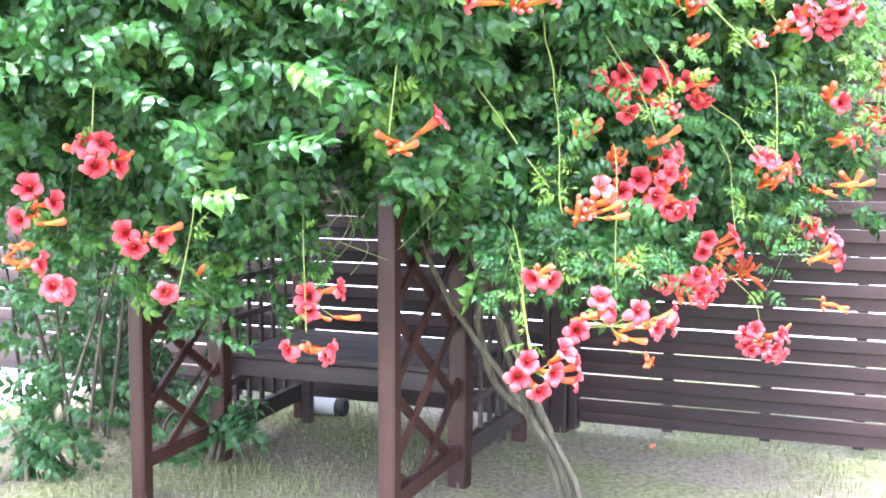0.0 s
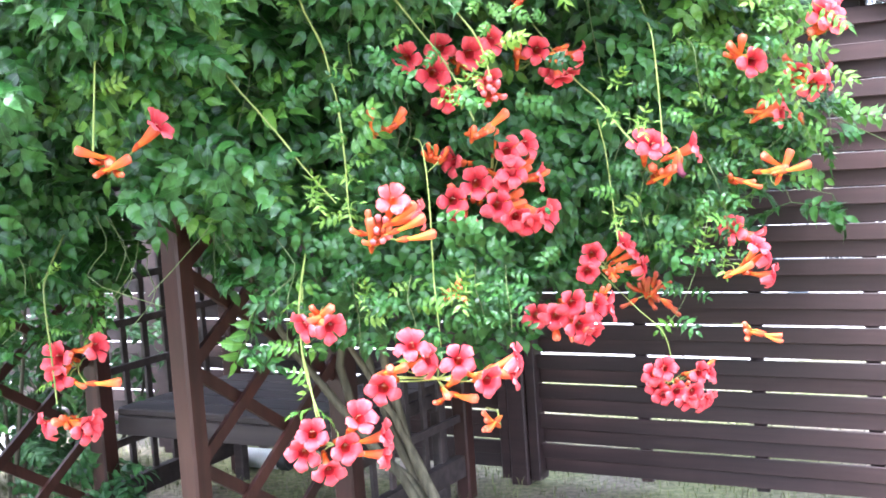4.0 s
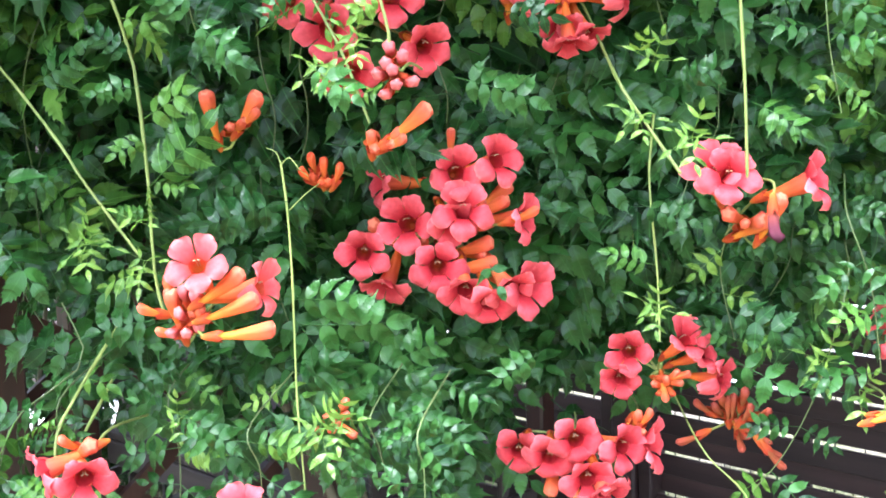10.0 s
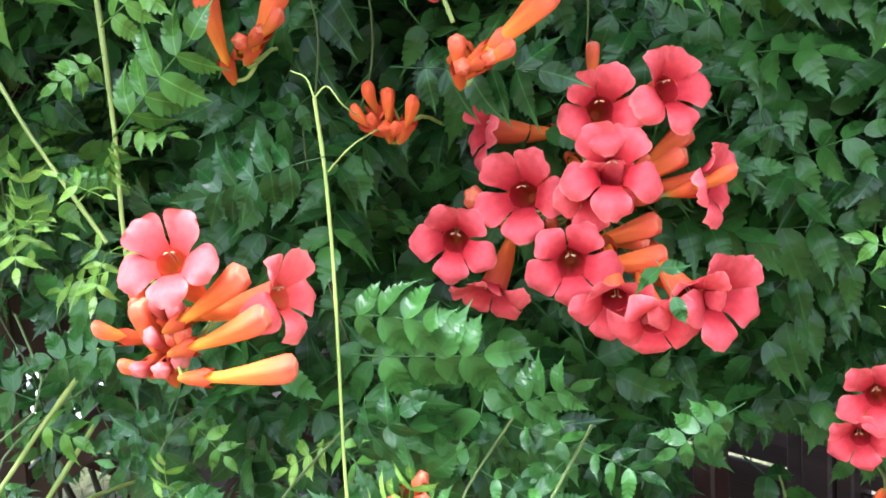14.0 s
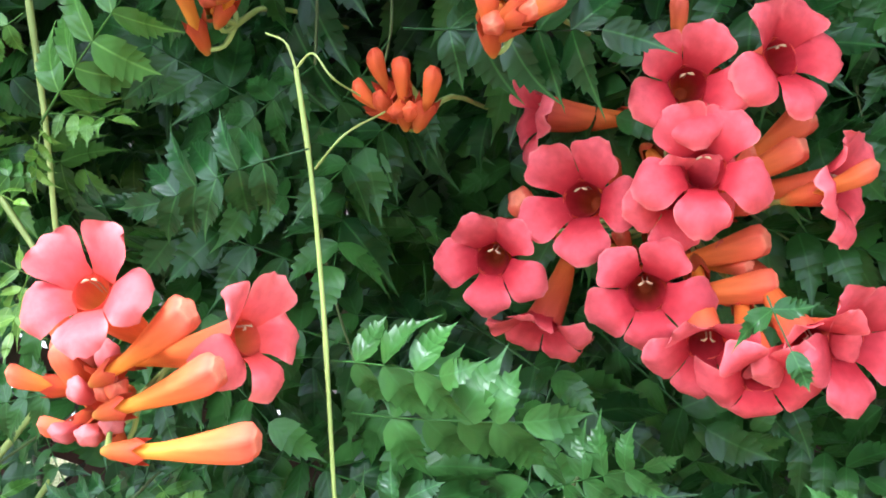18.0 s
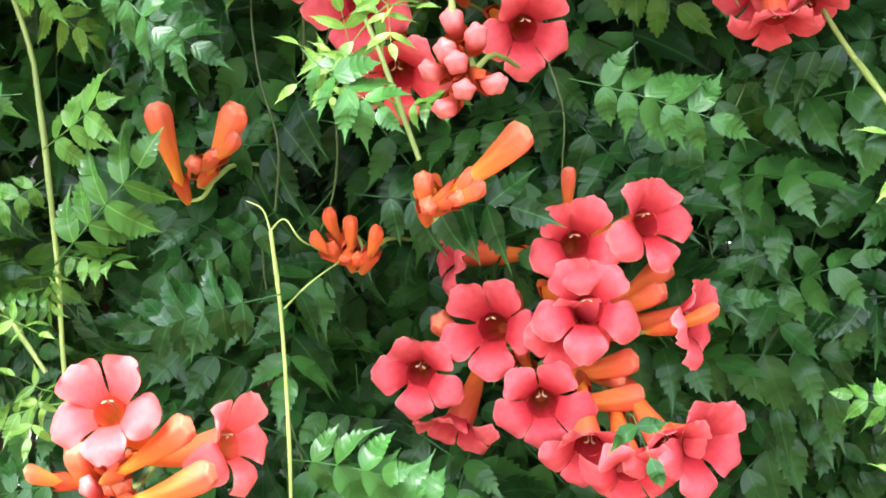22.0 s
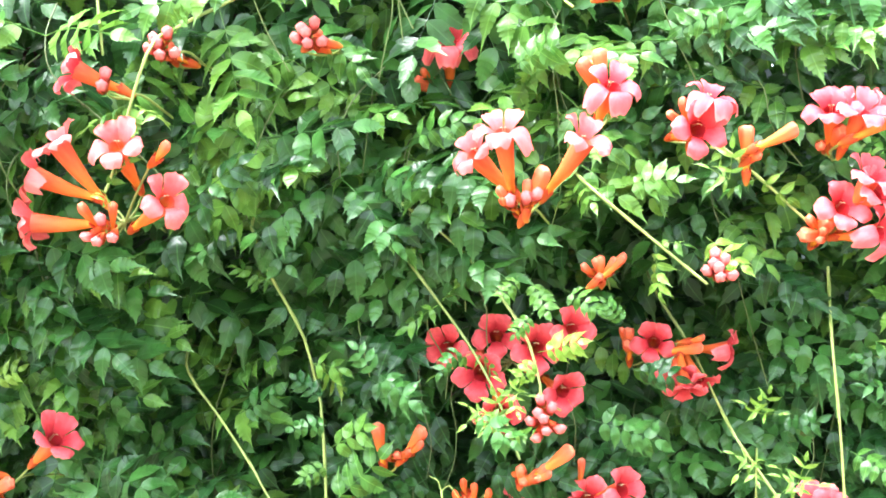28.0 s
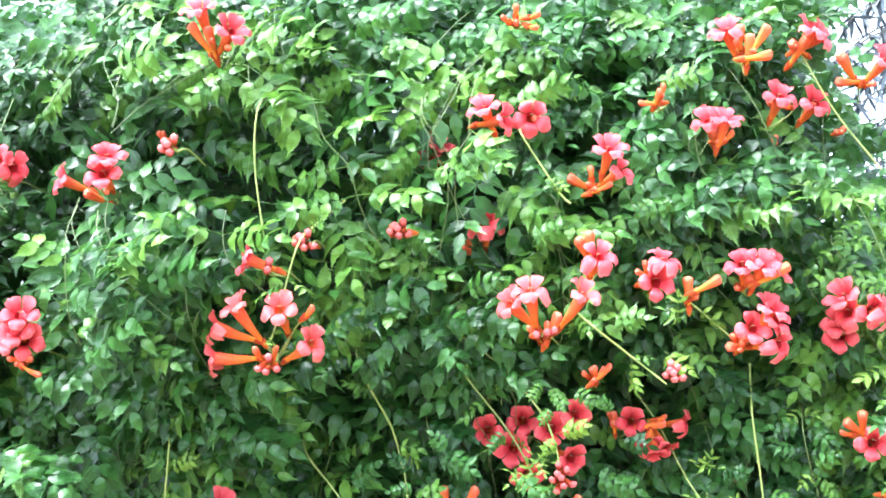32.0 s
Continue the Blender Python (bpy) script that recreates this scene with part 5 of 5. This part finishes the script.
truss((0.003, 0.039, 1.421), [(-0.10, -0.041, 0.038, 0, 5), (-0.02, -0.03, 0.056, 14, 12), (-0.038, -0.055, -0.005, 12, -5), (0.103, -0.02, 0.066, 50, 15), (0.088, -0.03, -0.032, 42, -10), (-0.005, -0.06, -0.066, 22, -25), (0.05, -0.045, 0.036, 30, 5)],
      [(0.043, -0.03, 0.0, 32, -20), (0.02, -0.02, 0.02, 10, 20, 0), (-0.05, -0.02, 0.03, 10, 30, 0)],
      label="deep red trumpet flowers half hidden behind a young shoot")
truss((0.238, 0.163, 1.441), [(-0.032, -0.053, 0.022, 12, 5), (0.004, -0.05, -0.034, 10, -42), (0.036, -0.035, -0.046, 45, -48), (0.016, -0.059, -0.056, 24, -62), (0.082, 0.019, 0.012, 92, 5)],
      [(-0.089, -0.03, 0.04, -8, 40), (-0.079, -0.03, 0.015, 2, 10), (-0.074, -0.03, 0.039, 12, 50), (0.043, -0.03, 0.024, 97, 5), (0.039, -0.03, 0.007, 97, 0), (-0.054, -0.03, 0.006, 32, -10)], size_of=0.88)
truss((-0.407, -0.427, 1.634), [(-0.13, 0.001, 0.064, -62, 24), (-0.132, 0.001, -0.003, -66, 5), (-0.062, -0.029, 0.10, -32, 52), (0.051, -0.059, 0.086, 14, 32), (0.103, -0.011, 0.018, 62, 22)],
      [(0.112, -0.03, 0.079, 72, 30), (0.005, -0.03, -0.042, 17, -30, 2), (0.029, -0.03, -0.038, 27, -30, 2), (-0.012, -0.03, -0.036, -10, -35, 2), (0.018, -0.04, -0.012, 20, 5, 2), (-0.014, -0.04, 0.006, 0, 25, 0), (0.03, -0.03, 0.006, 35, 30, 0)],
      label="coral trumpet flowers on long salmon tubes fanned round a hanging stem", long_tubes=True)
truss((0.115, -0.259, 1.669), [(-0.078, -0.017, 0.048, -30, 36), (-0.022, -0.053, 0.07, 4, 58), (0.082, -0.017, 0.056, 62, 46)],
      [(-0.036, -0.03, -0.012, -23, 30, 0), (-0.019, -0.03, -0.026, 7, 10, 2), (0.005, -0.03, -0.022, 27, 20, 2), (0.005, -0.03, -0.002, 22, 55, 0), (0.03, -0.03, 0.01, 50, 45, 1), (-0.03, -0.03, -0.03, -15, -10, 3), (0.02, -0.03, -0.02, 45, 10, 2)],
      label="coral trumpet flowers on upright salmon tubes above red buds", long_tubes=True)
truss((0.494, 0.008, 1.622), [(0.0, -0.053, 0.026, 34, 22), (0.045, -0.041, 0.046, 58, 34), (0.052, -0.029, -0.01, 66, 8), (0.037, -0.05, 0.068, 52, 52)],
      [(-0.058, -0.03, -0.019, -33, -10), (-0.036, -0.03, -0.027, -13, -20, 0), (-0.022, -0.03, 0.002, 23, 20), (-0.05, -0.03, 0.006, -20, 15, 0), (-0.03, -0.03, -0.012, 10, 0, 0)])
truss((-0.141, -0.054, 1.315), [],
      [(-0.036, -0.03, 0.026, 4, 60, 1), (0.042, -0.03, 0.02, 67, 42, 1), (0.041, -0.03, -0.0, 77, 25, 0), (-0.001, -0.03, -0.021, 22, -10, 0), (0.019, -0.03, -0.014, 52, 10, 0)])
truss((-0.044, -0.007, 1.232), [],
      [(-0.016, -0.03, 0.026, -12, 52, 3), (0.006, -0.03, 0.021, 27, 60, 3), (0.032, -0.03, 0.013, 62, 50, 3), (-0.03, -0.03, 0.006, -38, 32, 3), (-0.014, -0.03, -0.004, -12, 12, 3), (0.014, -0.03, -0.012, 40, 0, 3), (0.002, -0.03, -0.014, 18, -40, 3)],
      label="small cluster of slim rust-orange buds with open calyx tips")
truss((0.062, -0.067, 1.276), [],
      [(0.066, -0.03, 0.036, 84, 30, 1), (0.028, -0.03, 0.01, 62, 25, 0), (0.033, -0.03, 0.001, 77, 10, 0), (-0.011, -0.03, 0.01, 22, 45, 0), (-0.009, -0.03, -0.014, 17, -25, 0), (0.018, -0.03, -0.007, 52, -5, 0)])
bud_knot((0.098, -0.13, 1.356), 8, 0.035)
bud_knot((-0.319, -0.437, 1.844), 6, 0.028)
bud_knot((-0.151, -0.354, 1.862), 6, 0.026)
bud_knot((-0.504, -0.617, 2.018), 5, 0.024)
withered_flower((0.509, 0.031, 1.181))

def blocks(m):
    """Whether a leaf would hang in front of a flower cluster."""
    base, tip = m.translation, m.translation + m.col[1].to_3d() * 0.16
    for p in (base, (base + tip) / 2, tip):
        # the arbor's front post shows below the leaves
        if -0.86 < p.x < -0.6 and p.y < 0.26 and p.z < 1.1:
            return True
        for q, r in SPOTS:
            if (p.x - q.x - 0.3 * (q.y - p.y)) ** 2 + (p.z - q.z) ** 2 < r * r and p.y < q.y + 0.05:
                return True
    return False


def fresh_lit_share(x, z):
    """Share of young, yellower leaves on the face of the foliage; it also paints in skylight and shade."""
    if x > 0.6 and z < 1.75:
        return 0.9
    if z > 2.3 or (x > 0.05 and z > 1.92):
        return 0.12
    if z > 1.62 and -0.95 < x < -0.62:
        return 0.12
    # climbs with height, so the skylit top is coloured brighter
    if z > 1.62 and x >= -0.62:
        return float(np.interp(z, (1.66, 1.84), (0.2, 1.0))) * float(np.interp(x, (-0.1, 0.25), (1.0, 0.55)))
    # few under the roof, where the darker leaf colour stands in for shade
    if x < -0.95:
        return 0.3 if x < -1.35 and z > 1.5 else 0.04
    if x < -0.4 and 1.2 < z:
        return 0.4
    if x > 0.15 and z > 1.4:
        return 0.4
    return 0.2 if noise.noise((x * 2.2, z * 2.2, 21)) > 0.2 else 0.08


def gap(x, z):
    """The opening beside the front post, where the fence shows through."""
    return -1.02 < x < -0.76 and z < 1.43 + 0.05 * noise.noise((x * 9, z * 9, 2))


def grow():
    rng = random.Random(7)
    near, rest, fresh = [], [], []

    def sort_leaf(tpl, m, x, z):
        if len(near) < 230 and -0.42 < x < 0.55 and 0.85 < z < 1.62:
            near.append((tpl, m))
        elif rng.random() < fresh_lit_share(x, z):
            fresh.append((tpl, m))
        else:
            rest.append((tpl, m))

    # shoots that hang down the face, a pair of leaves at each joint
    made = 0
    while made < 230:
        x, z = rng.uniform(-2.3, 0.9), rng.uniform(0.95, 2.7)
        if not inside(x, z) or gap(x, z) or noise.noise((x * 4.2, z * 4.2, 9)) < -0.12:
            continue
        made += 1
        depth, lean = rng.uniform(0.09, 0.19), rng.gauss(0, 0.5)
        run = [Vector((x, front(x, z) + 0.07 + depth + 0.07, z + 0.04))]
        for k in range(rng.randrange(3, 7)):
            q = run[-1] + Vector((lean * 0.04 + rng.gauss(0, 0.012), -0.012, -0.055))
            q.y += 0.5 * (front(q.x, q.z) + 0.07 + depth - q.y)
            run.append(q)
        run = [q for q in run if inside(q.x, q.z + 0.03)]
        if len(run) < 3:
            continue
        me = Mesh()
        me.tube(curve_points(run, 3 * len(run)), 0.0011, 4, False)
        part("spray", me, STALK, vine)
        for k, q in enumerate(run[1:]):
            for sgn in (-1, 1):
                d = Vector((sgn * rng.uniform(0.5, 1.0), 0, rng.gauss(-0.1, 0.4))) + OUT * rng.uniform(0.1, 0.5)
                n = OUT * rng.uniform(0.7, 1.2) + Vector((rng.gauss(0, 0.25), 0, 0.5 + rng.gauss(0, 0.25)))
                m = leaf_frame(q, d, n, rng.uniform(0.8, 1.15) * (0.8 if k == len(run) - 2 else 1))
                if not blocks(m):
                    sort_leaf(rng.choice(FINE), m, q.x, q.z)
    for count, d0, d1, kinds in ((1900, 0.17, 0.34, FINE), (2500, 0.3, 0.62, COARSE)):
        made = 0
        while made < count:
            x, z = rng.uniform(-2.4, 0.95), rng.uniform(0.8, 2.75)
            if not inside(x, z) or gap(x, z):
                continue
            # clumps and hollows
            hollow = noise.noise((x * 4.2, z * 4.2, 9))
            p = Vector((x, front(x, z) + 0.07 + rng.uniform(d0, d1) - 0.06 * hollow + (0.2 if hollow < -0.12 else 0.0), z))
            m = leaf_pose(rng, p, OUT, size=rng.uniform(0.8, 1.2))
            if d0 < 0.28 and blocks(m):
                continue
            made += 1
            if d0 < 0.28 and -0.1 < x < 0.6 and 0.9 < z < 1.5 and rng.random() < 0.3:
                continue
            (fresh if d0 < 0.28 and rng.random() < 0.8 * fresh_lit_share(x, z) else rest).append((rng.choice(kinds), m))
    # lower fringe between the posts
    for _ in range(95):
        x = rng.uniform(-0.36, 0.2)
        z = rng.uniform(0.8 + max(0.0, -0.2 - x), 1.12)
        m = leaf_pose(rng, Vector((x, front(x, z) + rng.uniform(0.14, 0.36), z)), OUT, size=rng.uniform(0.8, 1.15))
        if not blocks(m):
            rest.append((rng.choice(FINE), m))
    # large fresh leaves by the front post
    for _ in range(12):
        p = Vector((rng.uniform(-0.58, -0.4), rng.uniform(-0.26, -0.16), rng.uniform(1.12, 1.34)))
        m = leaf_pose(rng, p, OUT, 0.4, rng.uniform(0.9, 1.15))
        if not blocks(m):
            rest.append((rng.choice(FINE), m))
    # leaves that hide the top of the front post
    for _ in range(22):
        p = Vector((rng.uniform(-0.72, -0.56), rng.uniform(-0.1, 0.06), rng.uniform(1.2, 1.45)))
        (fresh if rng.random() < 0.3 else rest).append((rng.choice(FINE), leaf_pose(rng, p, OUT, 0.6, rng.uniform(0.9, 1.15))))
    # lit sprigs that lean out under the roof's front edge
    for _ in range(170):
        x, z = rng.uniform(-1.9, -0.62), rng.uniform(1.12, 1.8)
        m = leaf_pose(rng, Vector((x, front(x, 1.75) + rng.uniform(0.1, 0.42) * (1 if z > 1.4 else 1.3), z)), OUT, size=rng.uniform(0.9, 1.2))
        if not blocks(m) and not gap(x, z):
            (fresh if rng.random() < 0.03 else rest).append((rng.choice(FINE), m))
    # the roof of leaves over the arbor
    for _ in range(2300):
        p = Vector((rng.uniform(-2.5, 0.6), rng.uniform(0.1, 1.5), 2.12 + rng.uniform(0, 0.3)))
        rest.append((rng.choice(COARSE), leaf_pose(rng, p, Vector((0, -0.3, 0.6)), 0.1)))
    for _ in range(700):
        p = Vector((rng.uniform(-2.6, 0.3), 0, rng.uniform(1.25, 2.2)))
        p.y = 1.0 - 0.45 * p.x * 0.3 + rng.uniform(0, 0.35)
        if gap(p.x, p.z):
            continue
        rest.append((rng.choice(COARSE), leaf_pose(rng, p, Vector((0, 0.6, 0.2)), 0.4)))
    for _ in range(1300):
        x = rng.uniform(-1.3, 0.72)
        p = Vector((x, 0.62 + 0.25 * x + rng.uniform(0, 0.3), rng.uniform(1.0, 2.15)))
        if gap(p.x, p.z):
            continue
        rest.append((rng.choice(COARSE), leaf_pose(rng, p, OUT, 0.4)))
    # loose sprays that hang out of the lower edge
    for _ in range(60):
        x = rng.uniform(-1.9, 0.95)
        z = float(np.interp(x, EDGE_X, EDGE_Z)) + rng.uniform(0.0, 0.25)
        p = Vector((x, front(x, z) + rng.uniform(0.05, 0.25), z))
        run = [p + Vector((rng.gauss(0, 0.03) * k, -0.02 * k, -0.075 * k)) for k in range(rng.randrange(3, 5))]
        if any((q - c).length < r + 0.06 for q in run for c, r in SPOTS) or -0.4 < x < 0.3:
            continue
        me = Mesh()
        me.tube(curve_points(run, 8), 0.0012, 5)
        part("spray", me, STALK, vine)
        for q in run[1:]:
            for s in (-1, 1):
                m = leaf_pose(rng, q, Vector((s * 0.9, -0.4, 0.0)), 0.25, rng.uniform(0.6, 0.95))
                if not blocks(m):
                    (fresh if rng.random() < 0.25 else rest).append((rng.choice(FINE), m))
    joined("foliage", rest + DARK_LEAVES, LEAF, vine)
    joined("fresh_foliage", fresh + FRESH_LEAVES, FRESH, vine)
    data = {id(t): t.data("leaf", LEAF_ONE) for t in FINE}
    for tpl, m in near:
        part("leaf", data[id(tpl)], None, vine, m=m)
    for tpl, m, is_fresh in KEPT_LEAVES:
        part("leaf", tpl.data("leaf", (LEAF_ONE, FRESH_ONE, YOUNG_ONE)[is_fresh]), None, vine, m=m)


grow()


joined("young_leaves", YOUNG_LEAVES, YOUNG, vine)


# ---- plants round the arbor ----
def shrub(at, height, spread, stems, leaves, seed, label):
    rng = random.Random(seed)
    ob = thing("shrub", label, "shrub", at=at)
    tips, placed = [], []
    for i in range(stems):
        a = rng.uniform(0, 6.283)
        foot = Vector((rng.uniform(-1, 1) * spread * 0.5, rng.uniform(-1, 1) * spread * 0.3, -0.03))
        top = foot + Vector((math.cos(a) * spread * 0.45, math.sin(a) * spread * 0.3, height * rng.uniform(0.7, 1.0)))
        pts = curve_points([foot, (foot + top) / 2 + Vector((rng.gauss(0, 0.04), rng.gauss(0, 0.04), 0.03)), top], 10)
        me = Mesh()
        me.tube(pts, [0.011 - 0.0007 * k for k in range(11)], 6)
        part("stem", me, BARK, ob)
        tips.append(pts)
    while len(placed) < leaves:
        pts = rng.choice(tips)
        p = pts[rng.randrange(2, 11)] + Vector((rng.gauss(0, spread * 0.16), rng.gauss(0, spread * 0.14), rng.gauss(0, 0.06)))
        a = rng.uniform(0, 6.283)
        placed.append((rng.choice(FINE), leaf_pose(rng, p, Vector((math.cos(a), math.sin(a) - 0.5, 0.2)), size=rng.uniform(0.8, 1.3))))
    joined("leaves", placed, SHRUB, ob)
    return ob


shrub((-2.2, 1.55, 0), 1.3, 0.75, 12, 120, 5, "leafy shrub with bare lower stems beside the lawn")
shrub((-2.95, 1.0, 0), 1.5, 0.9, 9, 150, 6, "leafy shrub with bare lower stems beside the lawn")
shrub((-1.9, 2.0, 0), 0.85, 0.55, 8, 180, 12, "leafy green shrub close behind the arbor's lattice side")
shrub((-1.5, 1.22, 0), 0.35, 0.3, 5, 32, 8, "small fresh green seedling by the arbor post")
shrub((-2.0, 1.05, 0), 0.32, 0.3, 5, 40, 9, "low broad-leaved green plant at the lawn's edge")


def gate_shrub():
    rng = random.Random(31)
    ob = thing("shrub", "slender shrub with light green leaves near the gate", "shrub", at=(1.75, 0.05, 0))
    pts = curve_points([(0, 0, -0.03), (-0.05, 0.02, 0.7), (-0.2, 0.1, 1.25), (-0.42, 0.15, 1.42)], 14)
    me = Mesh()
    me.tube(pts, [0.009 - 0.0005 * k for k in range(15)], 6)
    part("stem", me, BARK, ob)
    joined("leaves", [(rng.choice(FINE), leaf_pose(rng, p, Vector((-0.4, -0.5, 0.2)), 0.2, rng.uniform(0.8, 1.1))) for p in pts[8:] for _ in range(2)], FRESH, ob)


gate_shrub()


def grass(name, n, material, label, seed):
    rng = random.Random(seed)
    me = Mesh()
    made = 0
    while made < n:
        x, y = rng.uniform(-3.2, 2.6), rng.uniform(-0.4, 2.6)
        if noise.noise((x * 1.7, y * 1.7, seed)) < rng.uniform(-0.5, 0.35):
            continue
        made += 1
        a, h, w = rng.uniform(0, 6.283), rng.uniform(0.012, 0.04), rng.uniform(0.0012, 0.0024)
        lean = rng.uniform(0.2, 1.3) * h
        c, s = math.cos(a), math.sin(a)
        z0 = -0.01
        me.quad_grid([[(x - w * s, y + w * c, z0), (x + w * s, y - w * c, z0)], [(x + lean * 0.4 * c - w * s * 0.7, y + lean * 0.4 * s + w * c * 0.7, h * 0.7), (x + lean * 0.4 * c + w * s * 0.7, y + lean * 0.4 * s - w * c * 0.7, h * 0.7)], [(x + lean * c, y + lean * s, h), (x + lean * c + 0.0003, y + lean * s, h)]])
    ob = new(name, me.data(name, material))
    return tagged(ob, label, "grass", kind="stuff")


grass("grass", 15000, GRASS, "short sparse green lawn grass", 11)
grass("dry_grass", 9000, STRAW, "dry straw-coloured grass between the green", 12)


def fallen_flower(at, az):
    ob = thing("fallen_flower", "withered orange trumpet flower fallen on the lawn", "flower", at=at)
    part("tube", BUDS_LONG[0], None, ob, m=aim(Vector((0, 0, 0.012)), az, 2, 0))


fallen_flower((-1.98, 1.05, 0.006), 70)
fallen_flower((0.42, 1.2, 0.006), -30)


# ---- trees beyond the fence ----
def spruce(at, height, radius, seed):
    rng = random.Random(seed)
    ob = thing("spruce_tree", "tall blue-grey spruce with drooping branches", "tree", "spruces beyond the fence", at=at)
    me = Mesh()
    me.tube([(0, 0, -0.1), (0.03, 0, height * 0.5), (0, 0, height)], [0.16, 0.1, 0.015], 9)
    part("trunk", me, BARK, ob)
    limbs, crown = Mesh(), Mesh()
    for i in range(230):
        z = height * (0.08 + 0.9 * (i / 230) ** 0.9)
        r = radius * (1 - z / height) ** 0.8 * rng.uniform(0.75, 1.1) + 0.15
        a = i * 2.399 + rng.uniform(-0.3, 0.3)
        d = Vector((math.cos(a), math.sin(a), 0))
        pts = [Vector((0, 0, z)) + d * r * s + Vector((0, 0, 0.12 * s - 0.42 * r * s * s)) for s in (0, 0.35, 0.7, 1)]
        limbs.tube(pts, [0.018, 0.012, 0.008, 0.003], 4, False)
        pts = curve_points(pts, 12)
        for p in pts[2:]:
            for _ in range(5):
                w = d * rng.gauss(0, 0.5) + Vector((-d.y, d.x, 0)) * rng.gauss(0, 0.8) + Vector((0, 0, -rng.uniform(0.3, 1.3)))
                w = w.normalized() * rng.uniform(0.12, 0.26)
                side = w.cross(Vector((rng.gauss(0, 1), rng.gauss(0, 1), rng.gauss(0, 1)))).normalized() * 0.016
                crown.quad_grid([[p - side * 0.5, p + side * 0.5], [p + w * 0.5 - side, p + w * 0.5 + side], [p + w - side * 0.3, p + w + side * 0.3]])
    tagged(part("branch_work", limbs, BARK, ob), kind="stuff")
    tagged(part("crown", crown, NEEDLE, ob), kind="stuff")
    return ob


tree = spruce((2.0, 7.2, 0), 8.5, 1.9, 3)
copy_thing(tree, pose(4.6, 8.8, 0, 0, 0, 70))
copy_thing(tree, pose(-2.6, 11.0, 0, 0, 0, 140))


def broad_tree(at, height, radius, seed):
    rng = random.Random(seed)
    ob = thing("leafy_tree", "light green leafy tree beyond the fence", "tree", "leafy trees beyond the fence", at=at)
    me = Mesh()
    me.tube(curve_points([(0, 0, -0.1), (0.08, 0.03, height * 0.3), (0, 0.1, height * 0.6)], 8), [0.14 - 0.011 * k for k in range(9)], 8)
    part("trunk", me, BARK, ob)
    crown = Mesh()
    for i in range(26):
        a, e = i * 2.399, rng.uniform(-0.2, 1.2)
        tip = Vector((math.cos(a) * math.cos(e) * radius, math.sin(a) * math.cos(e) * radius, height * 0.5 + math.sin(e) * height * 0.45)) * rng.uniform(0.75, 1.05)
        pts = curve_points([(0, 0.05, height * 0.3), (tip * 0.5 + Vector((0, 0, height * 0.22))), tip], 6)
        limb = Mesh()
        limb.tube(pts, [0.05 - 0.007 * k for k in range(7)], 5)
        part("limb", limb, BARK, ob)
        for _ in range(190):
            p = pts[rng.randrange(2, 7)] + Vector((rng.gauss(0, 0.25), rng.gauss(0, 0.25), rng.gauss(0, 0.22)))
            n = Vector((rng.gauss(0, 1), rng.gauss(0, 1), rng.gauss(0.6, 1))).normalized()
            u = n.orthogonal().normalized() * rng.uniform(0.03, 0.055)
            w = n.cross(u) * 0.55
            crown.quad_grid([[p - u * 0.2 - w * 0.2, p - u * 0.2 + w * 0.2], [p + u * 0.6 - w, p + u * 0.6 + w], [p + u * 1.7 - w * 0.1, p + u * 1.7 + w * 0.1]])
    tagged(part("crown", crown, YOUNG_TREE, ob), kind="stuff")
    return ob


YOUNG_TREE = leaf_material("tree_leaf", (0.09, 0.17, 0.04), (0.20, 0.30, 0.08), (0.2, 0.3, 0.1), True)
tree = broad_tree((6.4, 7.6, 0), 3.6, 1.7, 5)
copy_thing(tree, pose(8.6, 9.0, 0, 0, 0, 80))
copy_thing(tree, pose(-6.5, 9.0, 0, 0, 0, 200))
copy_thing(tree, pose(-9.0, 6.5, 0, 0, 0, 20))
